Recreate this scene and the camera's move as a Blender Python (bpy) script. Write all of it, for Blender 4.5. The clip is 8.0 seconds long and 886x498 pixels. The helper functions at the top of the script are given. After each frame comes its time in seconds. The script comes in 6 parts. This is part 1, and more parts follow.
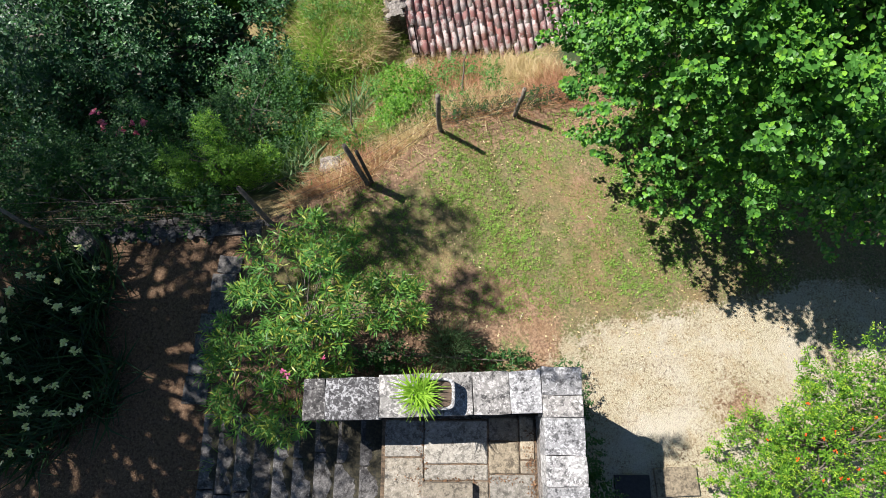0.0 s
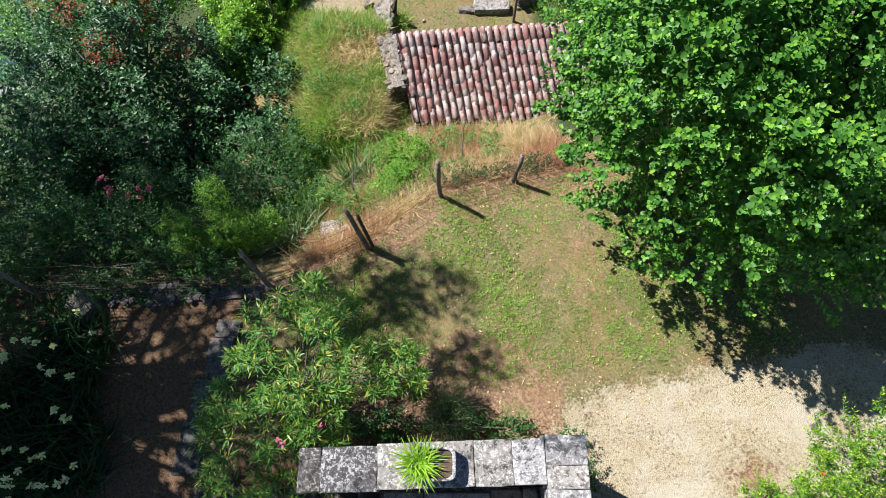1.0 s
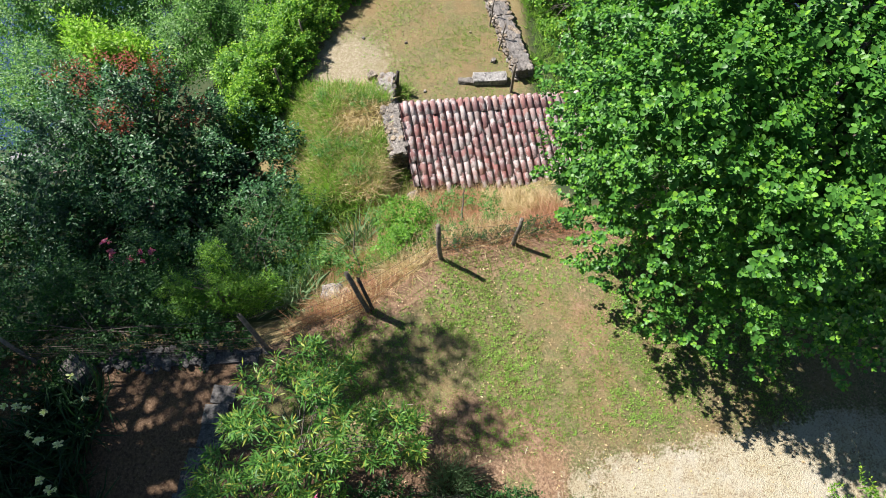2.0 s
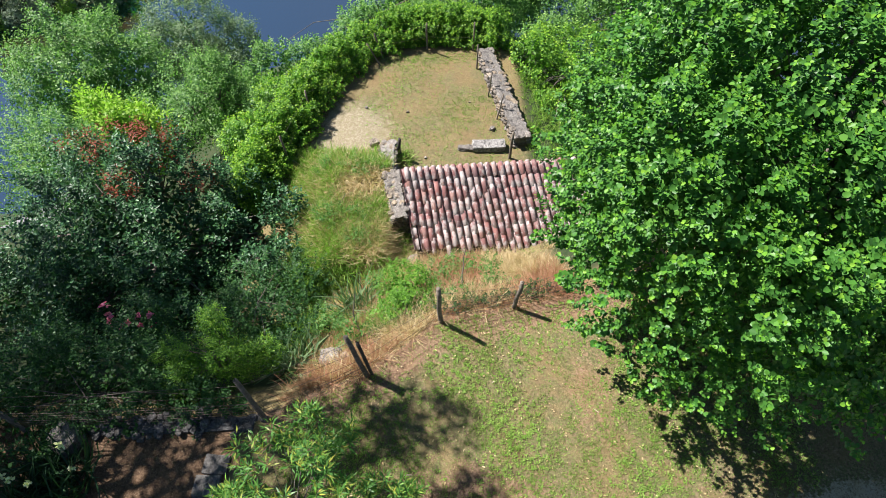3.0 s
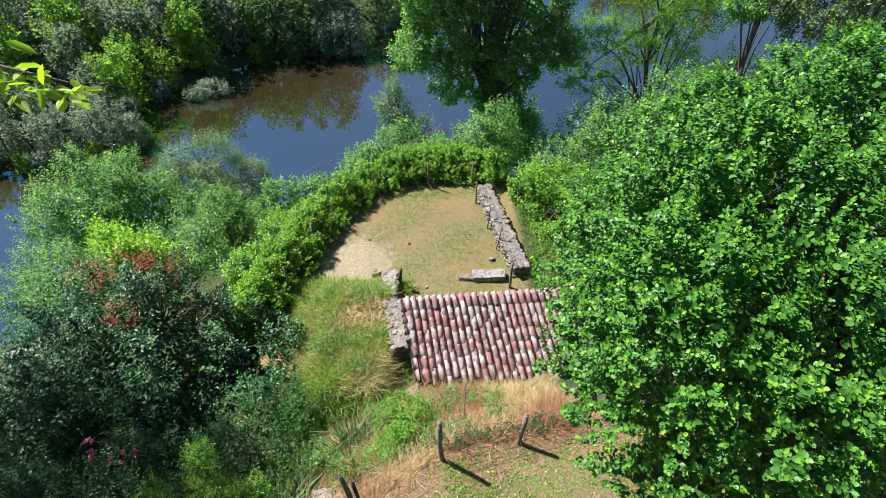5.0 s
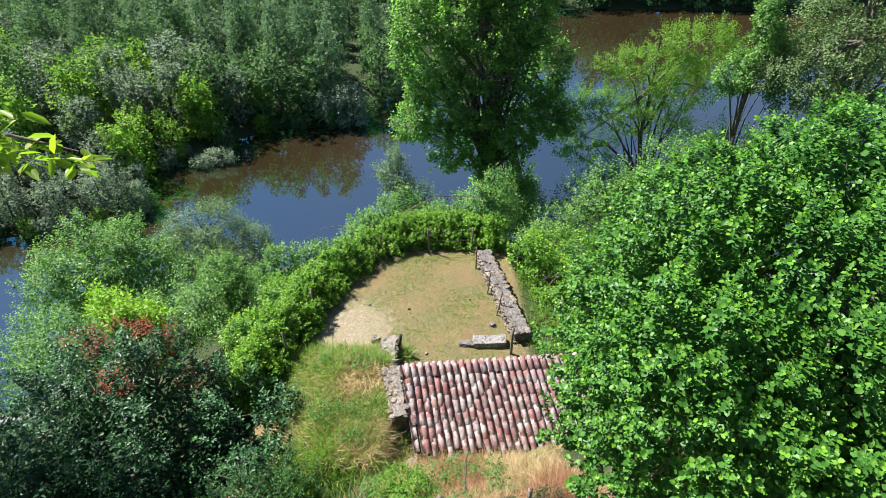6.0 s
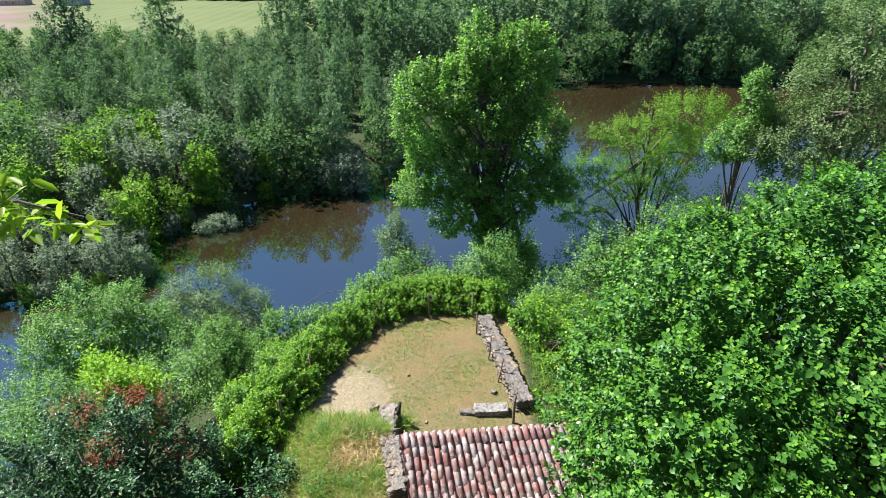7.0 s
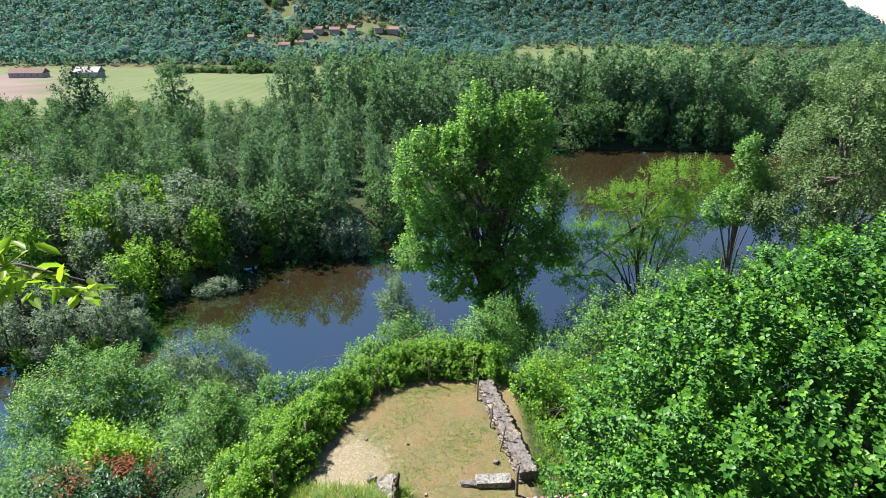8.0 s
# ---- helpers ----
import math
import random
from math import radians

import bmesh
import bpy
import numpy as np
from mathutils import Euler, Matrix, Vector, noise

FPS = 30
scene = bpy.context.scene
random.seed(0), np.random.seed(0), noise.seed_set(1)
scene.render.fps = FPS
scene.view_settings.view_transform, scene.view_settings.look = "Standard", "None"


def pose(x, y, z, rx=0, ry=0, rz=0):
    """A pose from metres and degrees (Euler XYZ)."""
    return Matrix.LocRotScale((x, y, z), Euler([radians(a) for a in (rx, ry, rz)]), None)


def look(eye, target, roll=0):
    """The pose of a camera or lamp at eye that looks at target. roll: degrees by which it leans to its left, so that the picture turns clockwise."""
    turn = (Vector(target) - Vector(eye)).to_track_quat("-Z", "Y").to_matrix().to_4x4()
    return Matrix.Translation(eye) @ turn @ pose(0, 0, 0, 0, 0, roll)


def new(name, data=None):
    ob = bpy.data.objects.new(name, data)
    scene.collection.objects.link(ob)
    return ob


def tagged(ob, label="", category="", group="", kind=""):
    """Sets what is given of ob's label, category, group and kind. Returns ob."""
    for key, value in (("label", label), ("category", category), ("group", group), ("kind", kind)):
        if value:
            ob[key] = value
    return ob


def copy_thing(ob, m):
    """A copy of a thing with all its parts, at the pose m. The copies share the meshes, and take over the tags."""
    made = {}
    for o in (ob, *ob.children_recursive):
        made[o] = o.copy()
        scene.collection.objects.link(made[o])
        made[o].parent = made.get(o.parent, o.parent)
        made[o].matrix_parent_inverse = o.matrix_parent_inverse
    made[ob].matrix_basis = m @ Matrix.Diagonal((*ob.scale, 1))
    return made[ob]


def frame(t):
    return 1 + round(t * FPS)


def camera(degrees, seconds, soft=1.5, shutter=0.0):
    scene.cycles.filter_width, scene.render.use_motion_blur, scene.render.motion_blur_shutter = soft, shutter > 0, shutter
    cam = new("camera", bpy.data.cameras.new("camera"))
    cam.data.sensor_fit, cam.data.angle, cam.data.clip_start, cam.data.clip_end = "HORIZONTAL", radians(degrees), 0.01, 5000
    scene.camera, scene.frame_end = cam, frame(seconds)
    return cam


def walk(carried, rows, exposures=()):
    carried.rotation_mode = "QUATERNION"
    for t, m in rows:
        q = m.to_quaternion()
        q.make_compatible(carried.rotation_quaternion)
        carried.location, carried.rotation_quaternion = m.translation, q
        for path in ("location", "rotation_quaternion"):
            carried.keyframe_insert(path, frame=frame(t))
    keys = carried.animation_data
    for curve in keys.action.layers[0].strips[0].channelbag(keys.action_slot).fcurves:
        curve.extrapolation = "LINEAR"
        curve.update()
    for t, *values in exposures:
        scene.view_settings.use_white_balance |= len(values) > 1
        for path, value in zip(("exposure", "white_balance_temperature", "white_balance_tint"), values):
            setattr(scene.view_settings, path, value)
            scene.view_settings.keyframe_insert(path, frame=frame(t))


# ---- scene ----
cam = camera(77.0, 8.0, soft=0.6)
EYE = (0.0, 0.0, 9.3)
TILT = ((0.0, -74.9, 0.24, -0.25), (0.5, -71.63, 0.15, -0.23), (1.0, -68.38, 0.14, -0.21), (1.75, -63.59, 0.14, -0.17), (2.5, -58.77, 0.13, -0.13),
        (3.0, -55.42, 0.14, -0.12), (3.5, -52.06, 0.13, -0.08), (4.0, -48.7, 0.1, -0.02), (4.5, -45.41, 0.11, 0.01), (5.25, -40.44, 0.11, 0.02),
        (6.0, -35.48, 0.11, 0.04), (6.5, -32.15, 0.13, 0.04), (7.0, -28.82, 0.15, 0.04), (7.5, -25.56, 0.17, 0.04), (8.0, -22.3, 0.17, 0.06))
walk(cam, [(t, pose(*EYE, 90 + p, r, w)) for t, p, w, r in TILT], exposures=((0.0, 1.38, 6300, 17), (2.5, 1.48, 6300, 17), (4.5, 1.56, 6300, 17), (8.0, 1.6, 6300, 17)))

# ---- light: high summer sun ahead to the left, clear sky
SUN_EL, SUN_AZ = radians(50), radians(-60)
TO_SUN = Vector((math.sin(SUN_AZ) * math.cos(SUN_EL), math.cos(SUN_AZ) * math.cos(SUN_EL), math.sin(SUN_EL)))
world = bpy.data.worlds.new("sky")
scene.world = world
world.use_nodes = True
sky = world.node_tree.nodes.new("ShaderNodeTexSky")
sky.sky_type, sky.sun_disc = "NISHITA", False
sky.sun_elevation, sky.sun_rotation = SUN_EL, SUN_AZ
sky.air_density, sky.dust_density, sky.ozone_density = 0.85, 0.0, 1.6
sky.altitude = 400
world.node_tree.links.new(sky.outputs[0], world.node_tree.nodes["Background"].inputs[0])
world.node_tree.nodes["Background"].inputs[1].default_value = 0.052
sun = new("sun", bpy.data.lights.new("sun", "SUN"))
sun.data.energy, sun.data.angle, sun.data.color = 5.0, radians(0.53), (1.0, 0.95, 0.86)
sun.matrix_world = look(TO_SUN * 60, (0, 0, 0))

# ---- materials
def shader(name):
    m = bpy.data.materials.new(name)
    m.use_nodes = True
    nt = m.node_tree
    return m, nt, nt.nodes["Principled BSDF"]


def add(nt, kind, **inputs):
    n = nt.nodes.new(kind)
    for k, v in inputs.items():
        key = k.replace("_", " ")
        if isinstance(v, bpy.types.NodeSocket):
            nt.links.new(v, n.inputs[key])
        else:
            n.inputs[key].default_value = v
    return n


def mixed(nt, fac, a, b, blend="MIX"):
    n = nt.nodes.new("ShaderNodeMix")
    n.data_type, n.blend_type = "RGBA", blend
    for i, v in ((0, fac), (6, a), (7, b)):
        if isinstance(v, bpy.types.NodeSocket):
            nt.links.new(v, n.inputs[i])
        elif i == 0:
            n.inputs[0].default_value = v
        else:
            n.inputs[i].default_value = (*v, 1)
    return n.outputs[2]


def ramp(nt, value, lo, hi, a=0.0, b=1.0):
    n = nt.nodes.new("ShaderNodeMapRange")
    n.interpolation_type = "SMOOTHSTEP"
    nt.links.new(value, n.inputs[0])
    for i, v in zip((1, 2, 3, 4), (lo, hi, a, b)):
        n.inputs[i].default_value = v
    return n.outputs[0]


def calc(nt, op, a, b):
    n = nt.nodes.new("ShaderNodeMath")
    n.operation = op
    for i, v in ((0, a), (1, b)):
        if isinstance(v, bpy.types.NodeSocket):
            nt.links.new(v, n.inputs[i])
        else:
            n.inputs[i].default_value = v
    return n.outputs[0]


def coords(nt, world_space=True):
    if world_space:
        return nt.nodes.new("ShaderNodeNewGeometry").outputs["Position"]
    return nt.nodes.new("ShaderNodeTexCoord").outputs["Object"]


def grain(nt, co, scale, detail=4.0, rough=0.55, out="Fac"):
    n = add(nt, "ShaderNodeTexNoise", Vector=co, Scale=scale, Detail=detail, Roughness=rough)
    return n.outputs[out]


def relief(nt, bsdf, height, strength, distance):
    b = add(nt, "ShaderNodeBump", Height=height, Strength=strength, Distance=distance)
    nt.links.new(b.outputs[0], bsdf.inputs["Normal"])


def leaf_material(name, shade, mid, light, gloss=0.42, through_light=0.35):
    """Leaves: each one its own tint, light passing through the blade."""
    m, nt, p = shader(name)
    rnd = nt.nodes.new("ShaderNodeNewGeometry").outputs["Random Per Island"]
    co = coords(nt)
    col = mixed(nt, ramp(nt, rnd, 0.0, 0.55), shade, mid)
    col = mixed(nt, ramp(nt, rnd, 0.7, 1.0), col, light)
    col = mixed(nt, ramp(nt, grain(nt, co, 0.9, 3), 0.35, 0.7, 0.0, 0.55), col, mid)
    nt.links.new(col, p.inputs["Base Color"])
    p.inputs["Roughness"].default_value = gloss
    p.inputs["Specular IOR Level"].default_value = 0.2
    tr = add(nt, "ShaderNodeBsdfTranslucent", Color=mixed(nt, 1.0, col, (1.1, 1.4, 0.7), "MULTIPLY"))
    mix = nt.nodes.new("ShaderNodeMixShader")
    mix.inputs[0].default_value = through_light
    nt.links.new(p.outputs[0], mix.inputs[1])
    nt.links.new(tr.outputs[0], mix.inputs[2])
    nt.links.new(mix.outputs[0], nt.nodes["Material Output"].inputs[0])
    return m


def plain_material(name, a, b, scale, rough=0.8, bump=0.3, depth=0.02, spread=0.0, metal=0.0):
    """A matt surface of two colours at two scales, with fine relief; spread: how far objects differ."""
    m, nt, p = shader(name)
    co = coords(nt)
    f = grain(nt, co, scale, 6, 0.65)
    fine = grain(nt, co, scale * 9, 4, 0.7)
    col = mixed(nt, ramp(nt, f, 0.35, 0.65), a, b)
    col = mixed(nt, ramp(nt, fine, 0.3, 0.7, 0.0, 0.35), col, tuple(v * 0.5 for v in a))
    if spread:
        rnd = nt.nodes.new("ShaderNodeObjectInfo").outputs["Random"]
        hsv = add(nt, "ShaderNodeHueSaturation", Color=col, Value=ramp(nt, rnd, 0, 1, 1 - spread, 1 + spread))
        col = hsv.outputs[0]
    nt.links.new(col, p.inputs["Base Color"])
    p.inputs["Roughness"].default_value, p.inputs["Metallic"].default_value = rough, metal
    relief(nt, p, calc(nt, "ADD", f, calc(nt, "MULTIPLY", fine, 0.5)), bump, depth)
    return m


def stone_material(name, base, dark, pale, lichen=0.5, black=0.5, warm=0.3):
    """Old limestone: grey crust, pale lichen spots, black algae blotches."""
    m, nt, p = shader(name)
    co = coords(nt)
    rnd = nt.nodes.new("ShaderNodeObjectInfo").outputs["Random"]
    shift = add(nt, "ShaderNodeVectorMath", Vector=co)
    nt.links.new(rnd, shift.inputs[1])
    co = shift.outputs[0]
    big = grain(nt, co, 3.6, 7, 0.7)
    mid = grain(nt, co, 34.0, 6, 0.75)
    fine = grain(nt, co, 130.0, 4, 0.75)
    crust = grain(nt, co, 10.0, 9, 0.82)
    spots = grain(nt, co, 27.0, 6, 0.75)
    col = mixed(nt, ramp(nt, crust, 0.4, 0.6), base, tuple(v * 0.6 for v in base))
    col = mixed(nt, calc(nt, "MULTIPLY", ramp(nt, spots, 0.5, 0.56), ramp(nt, big, 0.62, 0.42, 0.25, lichen)), col, pale)
    col = mixed(nt, calc(nt, "MULTIPLY", ramp(nt, crust, 0.51, 0.56), ramp(nt, big, 0.42, 0.58, 0.1, black)), col, dark)
    col = mixed(nt, ramp(nt, fine, 0.54, 0.64, 0.0, 0.5), col, dark)
    col = mixed(nt, ramp(nt, rnd, 0.2, 0.9, 0.0, warm), col, mixed(nt, 1.0, col, (1.12, 0.96, 0.72), "MULTIPLY"))
    hsv = add(nt, "ShaderNodeHueSaturation", Color=col, Value=ramp(nt, calc(nt, "FRACT", calc(nt, "MULTIPLY", rnd, 7.3), 0.0), 0, 1, 0.72, 1.22))
    nt.links.new(hsv.outputs[0], p.inputs["Base Color"])
    p.inputs["Roughness"].default_value = 0.9
    relief(nt, p, calc(nt, "ADD", mid, calc(nt, "MULTIPLY", fine, 0.6)), 0.7, 0.015)
    return m


MAT = {
    "lime": leaf_material("lime_leaves", (0.024, 0.088, 0.015), (0.052, 0.16, 0.024), (0.105, 0.245, 0.036), 0.42, 0.24),
    "lime_tip": leaf_material("young_lime_leaves", (0.06, 0.19, 0.016), (0.11, 0.27, 0.024), (0.21, 0.39, 0.04), 0.45, 0.32),
    "dark_tip": leaf_material("young_ash_tree_leaves", (0.036, 0.11, 0.045), (0.066, 0.17, 0.062), (0.14, 0.26, 0.08), 0.36, 0.22),
    "oleander_tip": leaf_material("young_oleander_leaves", (0.075, 0.2, 0.03), (0.14, 0.28, 0.045), (0.42, 0.36, 0.06), 0.4, 0.32),
    "ivy_tip": leaf_material("young_ivy_leaves", (0.14, 0.28, 0.022), (0.21, 0.37, 0.03), (0.31, 0.46, 0.05), 0.45, 0.4),
    "green_tip": leaf_material("young_alder_leaves", (0.1, 0.22, 0.045), (0.16, 0.31, 0.065), (0.26, 0.41, 0.1), 0.5, 0.34),
    "poplar_tip": leaf_material("young_poplar_leaves", (0.14, 0.27, 0.06), (0.22, 0.37, 0.085), (0.32, 0.47, 0.12), 0.38, 0.58),
    "dark": leaf_material("ash_leaves", (0.013, 0.046, 0.018), (0.027, 0.082, 0.03), (0.06, 0.135, 0.045), 0.42, 0.18),
    "oleander": leaf_material("oleander_leaves", (0.035, 0.105, 0.022), (0.07, 0.185, 0.035), (0.3, 0.3, 0.05), 0.4, 0.3),
    "shrub": leaf_material("shrub_leaves", (0.035, 0.105, 0.01), (0.085, 0.2, 0.017), (0.19, 0.32, 0.03), 0.5, 0.32),
    "shrub_tip": leaf_material("young_pomegranate_leaves", (0.15, 0.27, 0.02), (0.25, 0.37, 0.03), (0.36, 0.46, 0.05), 0.5, 0.38),
    "ivy": leaf_material("ivy_leaves", (0.045, 0.13, 0.016), (0.1, 0.235, 0.026), (0.19, 0.35, 0.04), 0.45, 0.36),
    "bramble": leaf_material("bramble_leaves", (0.014, 0.05, 0.014), (0.028, 0.085, 0.02), (0.06, 0.14, 0.03), 0.5, 0.25),
    "poplar": leaf_material("poplar_leaves", (0.075, 0.155, 0.045), (0.13, 0.245, 0.068), (0.23, 0.36, 0.11), 0.38, 0.58),
    "robinia": leaf_material("robinia_leaves", (0.075, 0.165, 0.022), (0.135, 0.26, 0.035), (0.22, 0.35, 0.05), 0.5, 0.52),
    "willow": leaf_material("willow_leaves", (0.075, 0.13, 0.06), (0.115, 0.185, 0.085), (0.17, 0.255, 0.125), 0.55, 0.3),
    "elm": leaf_material("elm_leaves", (0.07, 0.125, 0.045), (0.11, 0.175, 0.065), (0.18, 0.255, 0.1), 0.55, 0.33),
    "fardark": leaf_material("dark_poplar_leaves", (0.03, 0.07, 0.045), (0.045, 0.10, 0.055), (0.07, 0.13, 0.07), 0.8, 0.35),
    "green": leaf_material("alder_leaves", (0.045, 0.12, 0.03), (0.1, 0.22, 0.052), (0.19, 0.33, 0.09), 0.5, 0.38),
    "yellowgreen": leaf_material("young_ash_leaves", (0.13, 0.27, 0.022), (0.22, 0.38, 0.035), (0.34, 0.5, 0.06), 0.45, 0.45),
    "red": leaf_material("dead_red_leaves", (0.10, 0.025, 0.014), (0.17, 0.04, 0.02), (0.24, 0.08, 0.03), 0.7, 0.2),
    "walnut": leaf_material("walnut_leaves", (0.10, 0.19, 0.02), (0.20, 0.30, 0.025), (0.38, 0.40, 0.035), 0.4, 0.5),
    "iris": leaf_material("iris_blades", (0.01, 0.03, 0.014), (0.02, 0.055, 0.02), (0.04, 0.085, 0.03), 0.5, 0.2),
    "far": leaf_material("far_poplar_leaves", (0.056, 0.112, 0.062), (0.1, 0.18, 0.094), (0.18, 0.28, 0.135), 0.8, 0.34),
    "fargreen": leaf_material("far_green_leaves", (0.042, 0.095, 0.036), (0.085, 0.17, 0.06), (0.16, 0.27, 0.09), 0.8, 0.32),
    "farwillow": leaf_material("far_willow_leaves", (0.105, 0.15, 0.105), (0.165, 0.22, 0.155), (0.25, 0.31, 0.225), 0.8, 0.3),
    "faryellow": leaf_material("maple_leaves", (0.085, 0.185, 0.02), (0.16, 0.295, 0.034), (0.25, 0.39, 0.05), 0.7, 0.38),
    "cream": leaf_material("cream_petals", (0.55, 0.55, 0.3), (0.65, 0.65, 0.42), (0.75, 0.75, 0.55), 0.6, 0.4),
    "pink": leaf_material("pink_petals", (0.5, 0.08, 0.2), (0.6, 0.14, 0.3), (0.7, 0.3, 0.45), 0.6, 0.4),
    "orange": leaf_material("orange_petals", (0.7, 0.06, 0.01), (0.75, 0.1, 0.015), (0.8, 0.2, 0.03), 0.6, 0.4),
    "straw": leaf_material("dry_grass", (0.30, 0.20, 0.11), (0.47, 0.36, 0.20), (0.66, 0.56, 0.36), 0.7, 0.3),
    "rust": leaf_material("dead_weeds", (0.2, 0.095, 0.055), (0.36, 0.18, 0.105), (0.5, 0.31, 0.2), 0.75, 0.25),
    "litterleaf": leaf_material("brown_fallen_leaves", (0.07, 0.04, 0.024), (0.13, 0.075, 0.042), (0.24, 0.15, 0.085), 0.8, 0.1),
    "grass": leaf_material("grass_blades", (0.105, 0.205, 0.032), (0.19, 0.325, 0.055), (0.36, 0.45, 0.12), 0.55, 0.42),
    "bark": plain_material("grey_bark", (0.07, 0.058, 0.046), (0.13, 0.112, 0.09), 6.0, 0.9, 0.6, 0.03),
    "wood": plain_material("weathered_wood", (0.10, 0.085, 0.065), (0.2, 0.17, 0.13), 14.0, 0.9, 0.5, 0.01),
    "charred": plain_material("dark_wood", (0.03, 0.026, 0.022), (0.07, 0.06, 0.05), 14.0, 0.9, 0.5, 0.01),
    "wire": plain_material("rusty_wire", (0.06, 0.045, 0.036), (0.12, 0.10, 0.085), 30.0, 0.6, 0.0, 0.01, 0.0, 0.6),
    "parapet": stone_material("lichen_limestone", (0.25, 0.255, 0.25), (0.025, 0.026, 0.027), (0.58, 0.59, 0.59), 0.9, 0.9),
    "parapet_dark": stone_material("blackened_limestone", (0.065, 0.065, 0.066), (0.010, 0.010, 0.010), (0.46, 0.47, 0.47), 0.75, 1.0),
    "flag": stone_material("flagstone", (0.225, 0.215, 0.18), (0.04, 0.037, 0.03), (0.36, 0.35, 0.31), 0.6, 0.7, 0.9),
    # base darkened to hold the shade that lies over the stairs
    "step": stone_material("shaded_step_stone", (0.075, 0.075, 0.074), (0.012, 0.011, 0.01), (0.2, 0.2, 0.195), 0.5, 0.95),
    "rubble": stone_material("rubble_stone", (0.165, 0.15, 0.13), (0.024, 0.022, 0.02), (0.4, 0.385, 0.35), 0.55, 1.0, 0.9),
    "litter": plain_material("moss_litter_and_shade", (0.012, 0.012, 0.007), (0.045, 0.04, 0.02), 30.0, 0.95, 0.9, 0.02),
    "soil": plain_material("dark_soil", (0.05, 0.035, 0.025), (0.12, 0.085, 0.055), 12.0, 0.95, 0.8, 0.02),
    "plaster": plain_material("pale_render", (0.34, 0.31, 0.27), (0.4, 0.37, 0.33), 0.8, 0.9, 0.1, 0.02, 0.15),
    "rooftile": plain_material("far_roof_tiles", (0.15, 0.085, 0.07), (0.2, 0.12, 0.10), 1.5, 0.9, 0.2, 0.05, 0.2),
    "barnwall": plain_material("pale_blue_sheet", (0.26, 0.31, 0.36), (0.3, 0.34, 0.38), 0.6, 0.6, 0.1, 0.02),
    "slate": plain_material("grey_sheet_roof", (0.12, 0.12, 0.125), (0.17, 0.17, 0.17), 0.6, 0.7, 0.1, 0.02),
    "iron": plain_material("dark_iron_mesh", (0.015, 0.015, 0.016), (0.03, 0.03, 0.03), 20.0, 0.6, 0.3, 0.01, 0.0, 0.4),
    "asphalt": plain_material("asphalt", (0.16, 0.16, 0.17), (0.22, 0.22, 0.22), 3.0, 0.9, 0.3, 0.01),
    "joint": plain_material("earth_in_joints", (0.05, 0.038, 0.024), (0.17, 0.12, 0.075), 22.0, 0.95, 0.8, 0.02),
    "paletwig": plain_material("dry_twig", (0.42, 0.36, 0.26), (0.5, 0.45, 0.34), 20.0, 0.8, 0.2, 0.002),
    "whitepaint": plain_material("road_paint", (0.7, 0.7, 0.7), (0.78, 0.78, 0.77), 6.0, 0.8, 0.1, 0.004),
}


def tile_material():
    """Old clay roof tiles: every tile its own red, buff or lichen white."""
    m, nt, p = shader("canal_tile")
    rnd = nt.nodes.new("ShaderNodeObjectInfo").outputs["Random"]
    co = coords(nt)
    r = nt.nodes.new("ShaderNodeValToRGB")
    nt.links.new(rnd, r.inputs[0])
    stops = ((0.0, (0.12, 0.07, 0.075)), (0.2, (0.24, 0.095, 0.088)), (0.36, (0.19, 0.125, 0.13)), (0.52, (0.31, 0.125, 0.105)), (0.66, (0.23, 0.165, 0.165)),
             (0.8, (0.36, 0.20, 0.155)), (0.92, (0.33, 0.285, 0.265)), (1.0, (0.48, 0.45, 0.42)))
    r.color_ramp.elements[0].position, r.color_ramp.elements[1].position = 0.0, 1.0
    r.color_ramp.elements[0].color, r.color_ramp.elements[1].color = (*stops[0][1], 1), (*stops[-1][1], 1)
    for at, c in stops[1:-1]:
        r.color_ramp.elements.new(at).color = (*c, 1)
    f, s = grain(nt, co, 9.0, 6, 0.7), grain(nt, co, 38.0, 5, 0.7)
    clay = mixed(nt, ramp(nt, grain(nt, co, 2.6, 4), 0.35, 0.65, 0.1, 0.6), r.outputs[0], (0.27, 0.125, 0.108))
    col = mixed(nt, ramp(nt, calc(nt, "ADD", s, calc(nt, "MULTIPLY", calc(nt, "SUBTRACT", grain(nt, co, 4.0, 3), 0.5), 1.3)), 0.46, 0.6, 0.0, 0.85), clay, (0.46, 0.425, 0.4))
    col = mixed(nt, ramp(nt, grain(nt, co, 60.0, 4, 0.8), 0.52, 0.64, 0.0, 0.6), col, (0.075, 0.06, 0.058))
    col = mixed(nt, ramp(nt, f, 0.52, 0.66, 0.0, 0.55), col, (0.10, 0.075, 0.075))
    nt.links.new(col, p.inputs["Base Color"])
    p.inputs["Roughness"].default_value = 0.9
    relief(nt, p, s, 0.5, 0.01)
    return m


MAT["tile"] = tile_material()


